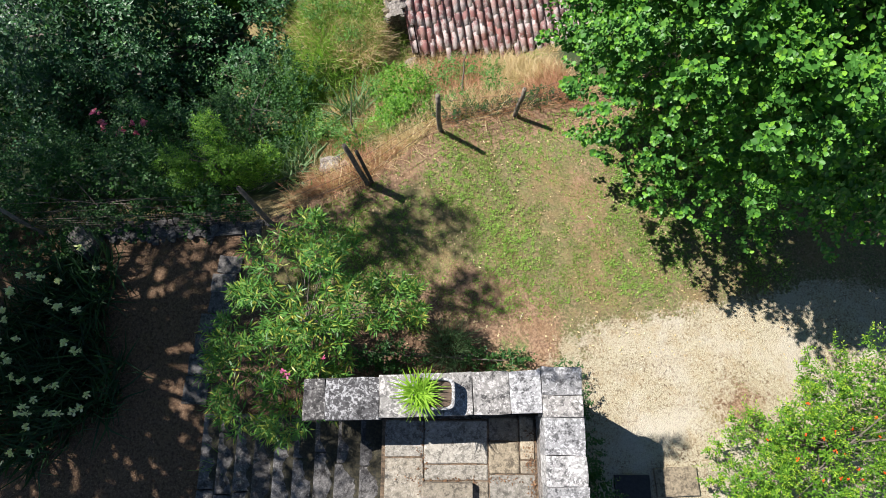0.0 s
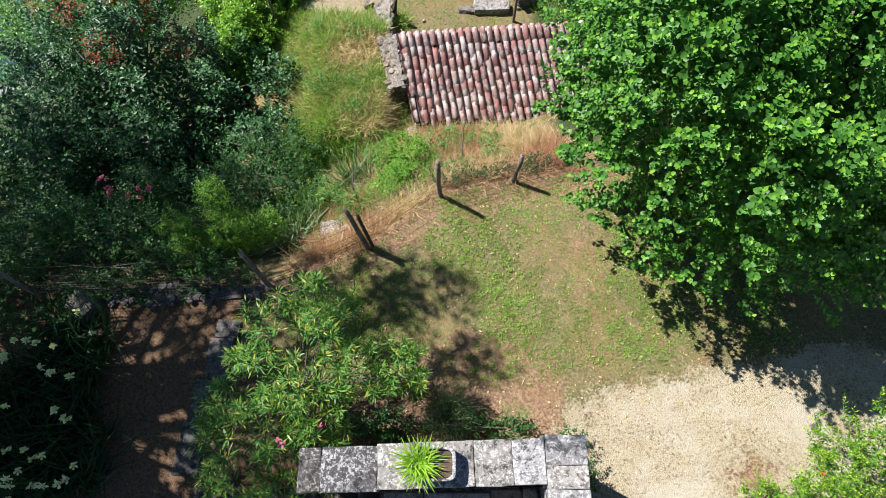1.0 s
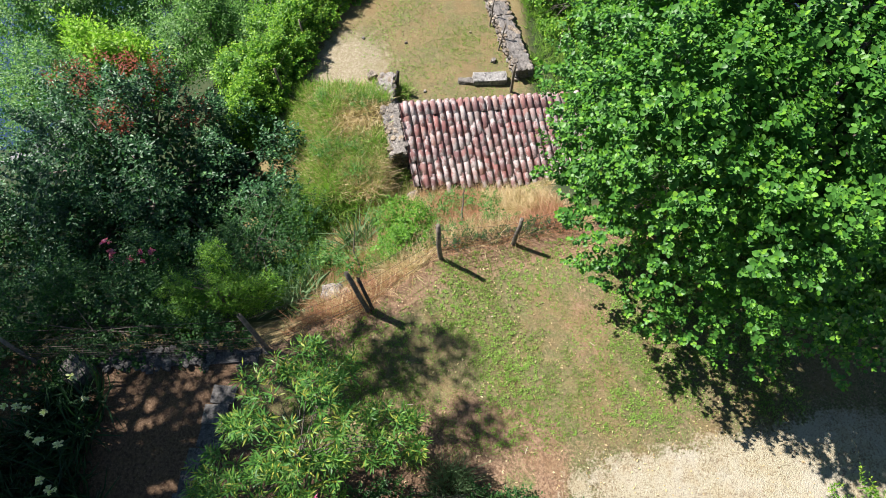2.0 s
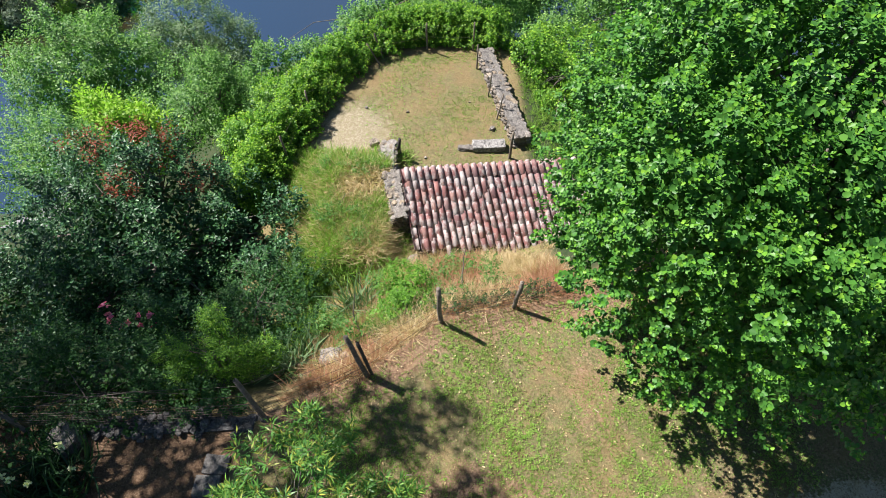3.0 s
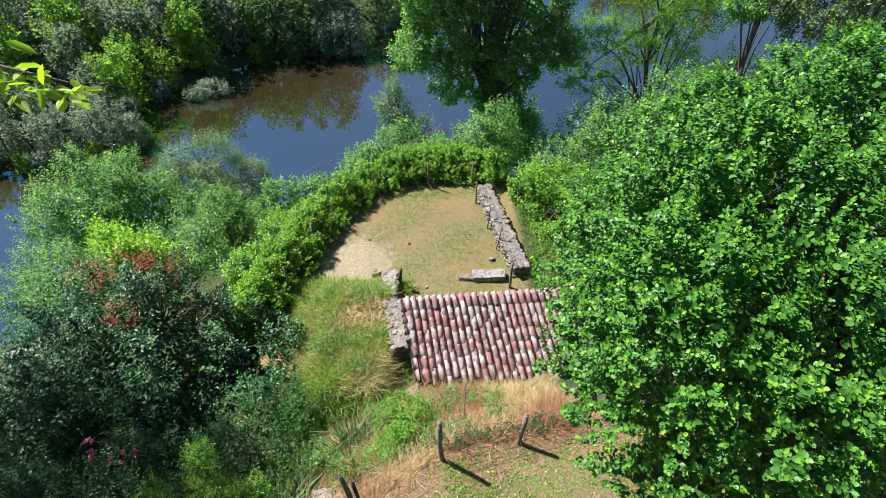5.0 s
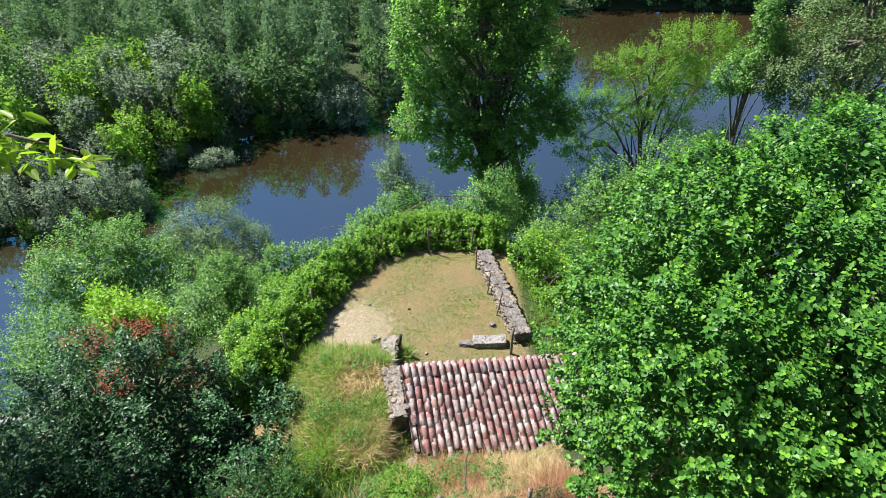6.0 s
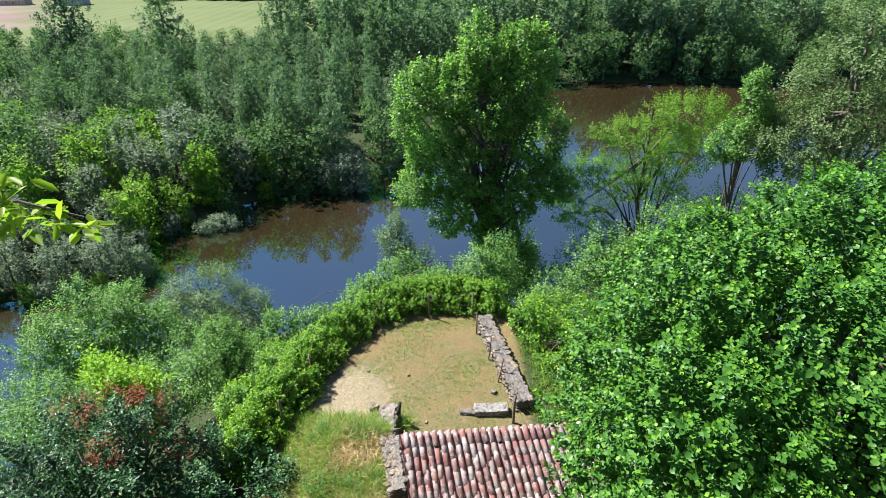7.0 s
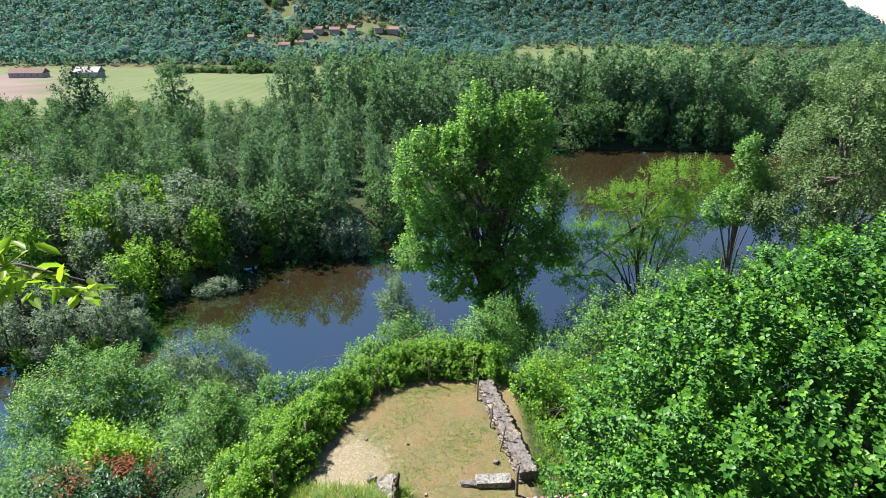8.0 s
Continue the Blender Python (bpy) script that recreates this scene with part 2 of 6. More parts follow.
def ground_material():
    """One sheet: short grass, dry grass, gravel, shaded dirt path, far meadow and ploughed field, by attributes."""
    m, nt, p = shader("ground")
    co = coords(nt)
    att = {}
    for k in ("gravel", "dirt", "dry", "bare", "sand", "field", "plough", "dark_ground"):
        a = nt.nodes.new("ShaderNodeAttribute")
        a.attribute_name = k
        att[k] = a.outputs["Fac"]
    n1, n2, n3, n4 = grain(nt, co, 0.8, 5), grain(nt, co, 4.0, 5, 0.65), grain(nt, co, 22.0, 5, 0.7), grain(nt, co, 90.0, 3, 0.7)
    soil = mixed(nt, ramp(nt, n3, 0.38, 0.62), (0.085, 0.058, 0.036), (0.22, 0.165, 0.10))
    speck = grain(nt, co, 60.0, 4, 0.8)
    grass = mixed(nt, ramp(nt, speck, 0.42, 0.58), soil, (0.095, 0.128, 0.036))
    grass = mixed(nt, ramp(nt, n4, 0.5, 0.66, 0.0, 0.8), grass, (0.04, 0.055, 0.018))
    grass = mixed(nt, ramp(nt, grain(nt, co, 9.0, 5, 0.7), 0.48, 0.62, 0.0, 0.75), grass, soil)
    straw = mixed(nt, ramp(nt, speck, 0.4, 0.62), (0.095, 0.075, 0.034), (0.265, 0.212, 0.1))
    straw = mixed(nt, ramp(nt, n4, 0.5, 0.68, 0.0, 0.7), straw, (0.06, 0.038, 0.024))
    dry = calc(nt, "ADD", att["dry"], calc(nt, "MULTIPLY", calc(nt, "SUBTRACT", calc(nt, "ADD", n1, n2), 1.0), 1.6))
    col = mixed(nt, ramp(nt, dry, 0.3, 0.7), grass, straw)
    earth = mixed(nt, ramp(nt, n3, 0.36, 0.64), (0.105, 0.062, 0.038), (0.25, 0.165, 0.105))
    earth = mixed(nt, ramp(nt, speck, 0.55, 0.68, 0.0, 0.8), earth, (0.36, 0.28, 0.18))
    col = mixed(nt, ramp(nt, calc(nt, "ADD", att["bare"], calc(nt, "MULTIPLY", calc(nt, "SUBTRACT", calc(nt, "ADD", n2, n3), 1.0), 1.2)), 0.3, 0.6), col, earth)
    col = mixed(nt, ramp(nt, grain(nt, co, 1.3, 5, 0.65), 0.46, 0.64, 0.0, 0.42), col, (0.17, 0.108, 0.052))
    fleck, tuft_shade = grain(nt, co, 34.0, 5, 0.75), grain(nt, co, 19.0, 6, 0.75)
    # dark noise painted in as small shadows among the lawn tufts
    col = mixed(nt, ramp(nt, tuft_shade, 0.52, 0.64, 0.0, 0.5), col, (0.035, 0.03, 0.015))
    col = mixed(nt, ramp(nt, fleck, 0.57, 0.66, 0.0, 0.7), col, (0.36, 0.29, 0.17))
    col = mixed(nt, calc(nt, "MULTIPLY", ramp(nt, grain(nt, co, 27.0, 5, 0.7), 0.55, 0.64, 0.0, 0.75), ramp(nt, grain(nt, co, 1.7, 3), 0.45, 0.6)), col, (0.13, 0.21, 0.05))
    vor = add(nt, "ShaderNodeTexVoronoi", Vector=co, Scale=52.0)
    pebble = mixed(nt, ramp(nt, grain(nt, co, 48.0, 3, 0.8), 0.5, 0.66), (0.315, 0.29, 0.2), (0.11, 0.085, 0.05))
    pebble = mixed(nt, ramp(nt, grain(nt, co, 17.0, 6, 0.78), 0.55, 0.61, 0.0, 0.85), pebble, (0.12, 0.08, 0.045))
    pebble = mixed(nt, ramp(nt, grain(nt, co, 31.0, 4, 0.75), 0.58, 0.66, 0.0, 0.8), pebble, (0.5, 0.46, 0.36))
    pebble = mixed(nt, ramp(nt, n2, 0.45, 0.7, 0.0, 0.35), pebble, (0.26, 0.20, 0.11))
    pebble = mixed(nt, calc(nt, "MULTIPLY", ramp(nt, grain(nt, co, 2.2, 6, 0.7), 0.5, 0.72), ramp(nt, n3, 0.42, 0.6, 0.15, 0.6)), pebble, (0.235, 0.165, 0.085))
    pebble = mixed(nt, calc(nt, "MULTIPLY", ramp(nt, grain(nt, co, 23.0, 5, 0.8), 0.54, 0.6), ramp(nt, grain(nt, co, 1.4, 4, 0.6), 0.42, 0.62, 0.1, 0.95)), pebble, (0.075, 0.046, 0.028))
    pebble = mixed(nt, ramp(nt, grain(nt, co, 0.9, 4, 0.6), 0.46, 0.66, 0.0, 0.5), pebble, (0.375, 0.36, 0.3))
    g = ramp(nt, calc(nt, "ADD", att["gravel"], calc(nt, "MULTIPLY", calc(nt, "SUBTRACT", calc(nt, "ADD", n2, n3), 1.0), 1.5)), 0.3, 0.7)
    col = mixed(nt, g, col, pebble)
    sandy = mixed(nt, ramp(nt, n3, 0.35, 0.65), (0.16, 0.13, 0.08), (0.31, 0.275, 0.195))
    sandy = mixed(nt, ramp(nt, grain(nt, co, 11.0, 6, 0.75), 0.5, 0.6, 0.0, 0.6), sandy, (0.15, 0.15, 0.06))
    s = ramp(nt, calc(nt, "ADD", att["sand"], calc(nt, "SUBTRACT", n2, 0.5)), 0.35, 0.75)
    col = mixed(nt, s, col, sandy)
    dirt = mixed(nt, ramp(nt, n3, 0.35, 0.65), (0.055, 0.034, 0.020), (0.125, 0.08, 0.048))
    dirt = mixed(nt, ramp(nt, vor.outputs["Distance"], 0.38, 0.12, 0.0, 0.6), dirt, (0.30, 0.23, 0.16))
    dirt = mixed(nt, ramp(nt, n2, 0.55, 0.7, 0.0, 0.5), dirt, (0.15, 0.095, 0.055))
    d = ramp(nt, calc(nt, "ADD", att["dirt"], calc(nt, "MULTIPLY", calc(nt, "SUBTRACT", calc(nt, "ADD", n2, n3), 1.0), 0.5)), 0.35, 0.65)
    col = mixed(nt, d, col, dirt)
    big = grain(nt, co, 0.03, 4)
    rows = add(nt, "ShaderNodeTexWave", Vector=co, Scale=0.05, Distortion=1.0)
    meadow = mixed(nt, ramp(nt, big, 0.35, 0.65), (0.078, 0.115, 0.038), (0.10, 0.135, 0.05))
    meadow = mixed(nt, ramp(nt, rows.outputs["Fac"], 0.4, 0.8, 0.0, 0.4), meadow, (0.13, 0.145, 0.07))
    col = mixed(nt, att["field"], col, meadow)
    col = mixed(nt, att["plough"], col, mixed(nt, ramp(nt, big, 0.3, 0.7), (0.14, 0.105, 0.09), (0.18, 0.14, 0.12)))
    col = mixed(nt, att["dark_ground"], col, mixed(nt, ramp(nt, n2, 0.35, 0.65), (0.022, 0.04, 0.014), (0.04, 0.05, 0.022)))
    nt.links.new(col, p.inputs["Base Color"])
    p.inputs["Roughness"].default_value = 0.95
    p.inputs["Specular IOR Level"].default_value = 0.15
    relief(nt, p, calc(nt, "ADD", n3, calc(nt, "ADD", calc(nt, "MULTIPLY", speck, 1.5), calc(nt, "MULTIPLY", vor.outputs["Distance"], g))), 0.5, 0.03)
    return m


def water_material():
    m, nt, p = shader("river_water")
    co = coords(nt)
    col = mixed(nt, ramp(nt, grain(nt, co, 0.03, 3), 0.35, 0.7), (0.021, 0.0148, 0.007), (0.029, 0.02, 0.0095))
    nt.links.new(col, p.inputs["Base Color"])
    p.inputs["Roughness"].default_value, p.inputs["IOR"].default_value = 0.015, 3.9
    p.inputs["Specular Tint"].default_value = (0.32, 0.86, 1.0, 1)
    relief(nt, p, grain(nt, co, 0.9, 3, 0.5), 0.03, 0.05)
    return m


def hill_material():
    # blue worked into the leaf colours as aerial haze over the hills
    return leaf_material("hazy_hill_woodland", (0.062, 0.142, 0.158), (0.082, 0.175, 0.183), (0.106, 0.208, 0.202), 0.9, 0.5)


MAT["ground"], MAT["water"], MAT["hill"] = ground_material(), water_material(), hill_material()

# ---- building blocks
THING = bpy.data.objects
RNG = np.random.default_rng(7)


def unit(v):
    return v / np.maximum(np.linalg.norm(v, axis=-1, keepdims=True), 1e-9)


def fast_mesh(name, verts, faces):
    """A mesh from arrays: verts (n, 3) and faces (m, 3 or 4)."""
    me = bpy.data.meshes.new(name)
    verts, faces = np.asarray(verts, np.float32), np.asarray(faces, np.int32)
    k = faces.shape[1]
    me.vertices.add(len(verts))
    me.vertices.foreach_set("co", verts.ravel())
    me.loops.add(faces.size)
    me.loops.foreach_set("vertex_index", faces.ravel())
    me.polygons.add(len(faces))
    me.polygons.foreach_set("loop_start", np.arange(0, faces.size, k, dtype=np.int32))
    me.polygons.foreach_set("loop_total", np.full(len(faces), k, np.int32))
    me.update(calc_edges=True)
    return me


def put(name, me, material, parent=None, label="", m=None):
    ob = new(name, me)
    if material is not None and not me.materials:
        me.materials.append(material)
    if parent is not None:
        ob.parent = parent
    if m is not None:
        ob.matrix_basis = m
    if label:
        tagged(ob, label)
    return ob


def part(name, bm, material, parent=None, label="", m=None, smooth=False):
    me = bpy.data.meshes.new(name)
    bm.to_mesh(me)
    bm.free()
    if smooth:
        me.polygons.foreach_set("use_smooth", [True] * len(me.polygons))
    return put(name, me, material, parent, label, m)


def base(name, at, label, category, group="", kind=""):
    """An Empty at a thing's foot."""
    ob = new(name)
    ob.empty_display_size = 0.2
    ob.matrix_basis = Matrix.Translation(at)
    return tagged(ob, label, category, group, kind)


def block_bm(sx, sy, sz, rough=0.02, cuts=2, bevel=0.02, seed=0):
    """A hewn stone standing on z = 0, centred in x and y: bevelled and uneven."""
    bm = bmesh.new()
    bmesh.ops.create_cube(bm, size=1)
    for v in bm.verts:
        v.co = Vector((v.co.x * sx, v.co.y * sy, (v.co.z + 0.5) * sz))
    bmesh.ops.bevel(bm, geom=bm.edges[:], offset=min(bevel, 0.3 * min(sx, sy, sz)), segments=2, affect="EDGES", profile=0.6)
    if cuts:
        bmesh.ops.subdivide_edges(bm, edges=[e for e in bm.edges if e.calc_length() > 0.12], cuts=cuts, use_grid_fill=True)
    for v in bm.verts:
        n = noise.noise_vector(v.co * 4 + Vector((seed * 7.3, seed * 1.7, seed)))
        n2 = noise.noise_vector(v.co * 15 + Vector((seed, seed * 3.1, 0)))
        v.co += n * rough + n2 * rough * 0.4
    return bm


def rock_bm(sx, sy, sz, seed, sub=2):
    bm = bmesh.new()
    bmesh.ops.create_icosphere(bm, subdivisions=sub, radius=1)
    for v in bm.verts:
        d = 1 + 0.35 * noise.noise(v.co * 1.3 + Vector((seed * 3.7, 0, seed)))
        v.co = Vector((max(-0.75, min(0.75, v.co.x)) * sx, max(-0.75, min(0.75, v.co.y)) * sy, max(-0.7, min(0.7, v.co.z)) * sz)) * d
        v.co += noise.noise_vector(v.co * 6 + Vector((seed, seed, 0))) * 0.12 * min(sx, sy, sz)
    return bm


def tube_arrays(paths, sides=6):
    """Tapered tubes along paths of ((x, y, z), radius)."""
    V, Fc = [], []
    for path in paths:
        P, R = np.array([p for p, _ in path], float), np.array([r for _, r in path], float)
        T = unit(np.gradient(P, axis=0))
        up = np.where(np.abs(T[:, 2:3]) > 0.9, [[1.0, 0, 0]], [[0, 0, 1.0]])
        A = unit(np.cross(T, up))
        B = np.cross(T, A)
        ang = np.linspace(0, 2 * np.pi, sides, endpoint=False)
        ring = P[:, None] + R[:, None, None] * (np.cos(ang)[None, :, None] * A[:, None] + np.sin(ang)[None, :, None] * B[:, None])
        o = sum(len(v) for v in V)
        V.append(ring.reshape(-1, 3))
        n = len(P)
        i, j = np.meshgrid(np.arange(n - 1), np.arange(sides), indexing="ij")
        a, b = i * sides + j, i * sides + (j + 1) % sides
        Fc.append(np.stack([a, b, b + sides, a + sides], -1).reshape(-1, 4) + o)
    return np.concatenate(V), np.concatenate(Fc)


def tubes(name, paths, material, parent=None, label="", sides=6):
    me = fast_mesh(name, *tube_arrays(paths, sides))
    me.polygons.foreach_set("use_smooth", [True] * len(me.polygons))
    return put(name, me, material, parent, label)


# leaf outlines: (along, across, lift) with two folded halves
OVAL = (np.array([(0, 0, 0), (0.28, -0.5, 0.07), (0.72, -0.42, 0.05), (1, 0, -0.1), (0.72, 0.42, 0.05), (0.28, 0.5, 0.07)]), np.array([(0, 1, 2, 3), (0, 3, 4, 5)]))
LANCE = (np.array([(0, 0, 0), (0.45, -0.5, 0.04), (1, 0, -0.12), (0.45, 0.5, 0.04)]), np.array([(0, 1, 2, 3)]))
BLADE = (np.array([(0, -0.5, 0), (0, 0.5, 0), (0.55, 0.4, 0.0), (0.55, -0.4, 0.0), (1.0, 0.05, -0.22), (1.0, -0.05, -0.22)]), np.array([(0, 1, 2, 3), (3, 2, 4, 5)]))


def leaf_arrays(P, D, N, length, width, outline):
    D = unit(D)
    S = unit(np.cross(D, N))
    N = np.cross(S, D)
    shape, faces = outline
    length, width = np.broadcast_to(length, len(P)), np.broadcast_to(width, len(P))
    V = (P[:, None] + shape[None, :, 0, None] * (D * length[:, None])[:, None] + shape[None, :, 1, None] * (S * width[:, None])[:, None]
         + shape[None, :, 2, None] * (N * length[:, None])[:, None])
    Fc = faces[None] + (np.arange(len(P)) * len(shape))[:, None, None]
    return V.reshape(-1, 3), Fc.reshape(-1, 4)


def leaves(name, P, D, N, length, width, outline, material, parent=None, label=""):
    return put(name, fast_mesh(name, *leaf_arrays(P, D, N, length, width, outline)), material, parent, label)


def waves(P, size, rng, k=9):
    """Smooth waves through space, about -1.5 to 1.5."""
    W = unit(rng.normal(size=(k, 3))) * rng.uniform(0.6, 1.5, (k, 1)) * 2 * math.pi / size
    return np.sin(P @ W.T + rng.random(k) * 6.28).sum(1) / math.sqrt(k / 2)


def shoot_points(lobes, count, rng, floor=None, wave=1.2, rough=0.17, gap=-0.75):
    """Feet of leafy shoots over a crown of lobes: billowing outwards and thinned out in the hollows; and the way out at each."""
    L = np.array(lobes, float)
    area = L[:, 3:6].mean(1) ** 2
    k = rng.choice(len(L), count * 3, p=area / area.sum())
    d = unit(rng.normal(size=(len(k), 3)) + np.array([0, 0, 0.2]))
    q = np.clip(waves(L[k, :3] + d * L[k, 3:6], wave, rng) + 0.45 * waves(L[k, :3] + d * L[k, 3:6], wave * 0.4, rng), -1.6, 1.6)
    P = L[k, :3] + d * L[k, 3:6] * ((0.9 + rough * q) * rng.uniform(0.86, 1.0, len(k)))[:, None]
    keep = q > gap + rng.normal(size=len(k)) * 0.25
    for j, o in enumerate(L):
        keep &= (k == j) | ((((P - o[:3]) / o[3:6]) ** 2).sum(1) > 0.55)
    if floor is not None:
        keep &= P[:, 2] > floor
    return P[keep][:count], d[keep][:count]


def leafy_shoots(P, O, m, shoot, length, rng, droop=0.15, upright=0.3, open_=1.0):
    """m leaves wound round each shoot, spreading like a rosette, flatter at the foot: place, way and face of each leaf, and how far up it sits."""
    n = len(P)
    W = unit(O * 0.75 + np.array([0, 0, 0.25 + upright]) + rng.normal(size=(n, 3)) * 0.33)
    A = unit(np.cross(W, rng.normal(size=(n, 3))))
    B = np.cross(W, A)
    t = (np.arange(m)[None] + rng.random((n, m))) / m
    ang = np.arange(m)[None] * 2.4 + rng.random((n, 1)) * 6.28 + rng.normal(size=(n, m)) * 0.3
    R = np.cos(ang)[..., None] * A[:, None] + np.sin(ang)[..., None] * B[:, None]
    size = (shoot * rng.uniform(0.55, 1.3, (n, 1)))[..., None]
    Q = P[:, None] + W[:, None] * size * (t[..., None] - 0.45) + R * length * 0.12
    D = unit(R * (open_ * (1.05 - 0.5 * t))[..., None] + W[:, None] * (0.2 + 0.65 * t)[..., None] - np.array([0, 0, droop]) + rng.normal(size=(n, m, 3)) * 0.22)
    N = unit(W[:, None] * 0.9 + np.array([0, 0, 0.4]) + rng.normal(size=(n, m, 3)) * 0.28)
    return Q.reshape(-1, 3), D.reshape(-1, 3), N.reshape(-1, 3), t.ravel()


def inner_leaves(lobes, n, rng, lo=0.35, hi=0.66):
    """Leaves deep in the crown that close it to the light."""
    L = np.array(lobes, float)
    area = L[:, 3:6].mean(1) ** 2
    L = L[rng.choice(len(L), n, p=area / area.sum())]
    out = unit(rng.normal(size=(n, 3)))
    return L[:, :3] + out * L[:, 3:6] * rng.uniform(lo, hi, (n, 1)), unit(rng.normal(size=(n, 3))), unit(out + rng.normal(size=(n, 3)) * 0.3)


def limbs(foot, top, lobes, radius, rng, twigs=5, wobble=0.25):
    """A trunk from foot to top and limbs that bend into each lobe."""
    foot, top = np.array(foot, float), np.array(top, float)
    paths = []
    s = np.linspace(0, 1, 7)
    line = foot + (top - foot) * s[:, None] + np.vstack([np.zeros(3), rng.normal(size=(6, 3)) * wobble * np.array([1, 1, 0.2])])
    paths.append([(line[i], radius * (1.25 if i == 0 else 1 - 0.75 * s[i])) for i in range(7)])
    for l in lobes:
        c, r = np.array(l[:3]), np.array(l[3:6])
        for _ in range(twigs):
            a = line[rng.integers(2, 6)]
            e = c + unit(rng.normal(size=3)) * r * 0.75
            mid = (a + e) / 2 + np.array([0, 0, 0.12 * np.linalg.norm(e - a)]) + rng.normal(size=3) * wobble
            paths.append([(a, radius * 0.42), ((a + mid) / 2, radius * 0.3), (mid, radius * 0.22), ((mid + e) / 2, radius * 0.13), (e, radius * 0.05)])
    return paths


def tree(name, at, lobes, label, category, material, n, length, width, trunk=0.15, seed=1, outline=LANCE, m=10, shoot=5.0, droop=0.15, upright=0.3,
         twigs=4, floor=None, group="", wave=1.2, rough=0.17, gap=-0.75, fill=1.0, tips=None, open_=1.0, inner=1.6):
    """A tree or bush: trunk with limbs, and a crown of n single leaves on shoots (shoot: their length in leaves); tips: another leaf for the shoots' ends."""
    rng = np.random.default_rng(seed)
    ob = base(name, at, label, category, group)
    rel = [(l[0] - at[0], l[1] - at[1], l[2] - at[2], *l[3:]) for l in lobes]
    tops = max(l[2] + 0.3 * l[5] for l in rel)
    cx, cy = np.mean([l[0] for l in rel]), np.mean([l[1] for l in rel])
    tubes("trunk", limbs((0, 0, -0.3), (cx, cy, tops), rel, trunk, rng, twigs, trunk * 0.8), MAT["bark"], ob)
    low = None if floor is None else floor - at[2]
    P, O = shoot_points(rel, n // m, rng, low, wave, rough, gap)
    Q, D, N, t = leafy_shoots(P, O, m, shoot * length, length, rng, droop, upright, open_)
    size = rng.uniform(0.6, 1.2, len(Q)) * (1.08 - 0.35 * t)
    young = (t > 0.72) & (rng.random(len(Q)) < 0.8) if tips is not None else np.zeros(len(Q), bool)
    core = int(fill * min(sum(5 * np.mean(l[3:6]) ** 2 for l in rel) / (inner * inner * length * width), n / 3))
    if core:
        Qi, Di, Ni = inner_leaves(rel, core, rng)
        ok = Qi[:, 2] > (-1e9 if low is None else low)
        Q, D, N, size = np.concatenate([Q, Qi[ok]]), np.concatenate([D, Di[ok]]), np.concatenate([N, Ni[ok]]), np.concatenate([size, np.full(ok.sum(), inner)])
        young = np.concatenate([young, np.zeros(ok.sum(), bool)])
    old = ~young
    leaves("crown", Q[old], D[old], N[old], length * size[old], width * size[old], outline, material, ob)
    if tips is not None:
        leaves("young_leaves", Q[young], D[young], N[young], length * size[young] * 0.95, width * size[young] * 0.9, outline, tips, ob, "paler young leaves at the shoot tips")
    return ob


# ---- the lie of the land
def poly_distance(x, y, poly):
    """Distance to a polygon's edge; negative inside."""
    P = np.stack([x, y], -1)
    best, inside = np.full(x.shape, 1e9), np.zeros(x.shape, bool)
    for (ax, ay), (bx, by) in zip(poly, poly[1:] + poly[:1]):
        a, d = np.array([ax, ay]), np.array([bx - ax, by - ay])
        t = np.clip(((P - a) @ d) / (d @ d), 0, 1)
        best = np.minimum(best, np.linalg.norm(P - a - t[..., None] * d, axis=-1))
        cross = ((ay > y) != (by > y)) & (x < (bx - ax) * (y - ay) / ((by - ay) if by != ay else 1e-9) + ax)
        inside ^= cross
    return np.where(inside, -best, best)


def rise(v, a, b):
    t = np.clip((v - a) / (b - a), 0, 1)
    return t * t * (3 - 2 * t)


UPPER = [(-80, -80), (80, -80), (80, 8), (9, 8), (5, 6.4), (2.6, 5.4), (1.34, 5.15), (-0.04, 4.85), (-1.33, 3.8), (-2.98, 3.05), (-6.4, 2.85), (-80, 2.4)]
LOWER = [(-4.9, 7), (-4.7, 11), (-4.3, 12.8), (-3.7, 15), (-2.1, 17.5), (1.2, 17.9), (2.1, 17.6), (3.3, 13), (3.6, 7)]
BEYOND = [(-900, -100), (-120, 10), (-60, 40), (-42, 42.5), (-29.5, 47.5), (-35.5, 54.5), (-31.5, 59), (-26.5, 64.5), (-23.5, 68.5), (-11, 69.8), (-8.4, 78), (0, 100), (24, 140), (72, 137), (200, 150), (900, 120), (900, 6000), (-6000, 6000), (-6000, -100)]
PLAIN, LAWN2, WATER = -18.5, -3.5, -21.0


def hills(x, y):
    left = 95 * rise(y, 352, 620) * rise(x, -640, -250) * rise(x, 70, -60)
    right = 108 * rise(y, 590, 850) * rise(x, -170, 20) * rise(x, 590, 400)
    back = 120 * rise(y, 780, 1200) * rise(x, -700, -300) * rise(x, 420, 200)
    far = 26 * rise(y, 1500, 3200)
    return np.maximum(np.maximum(left, right), np.maximum(back, far))


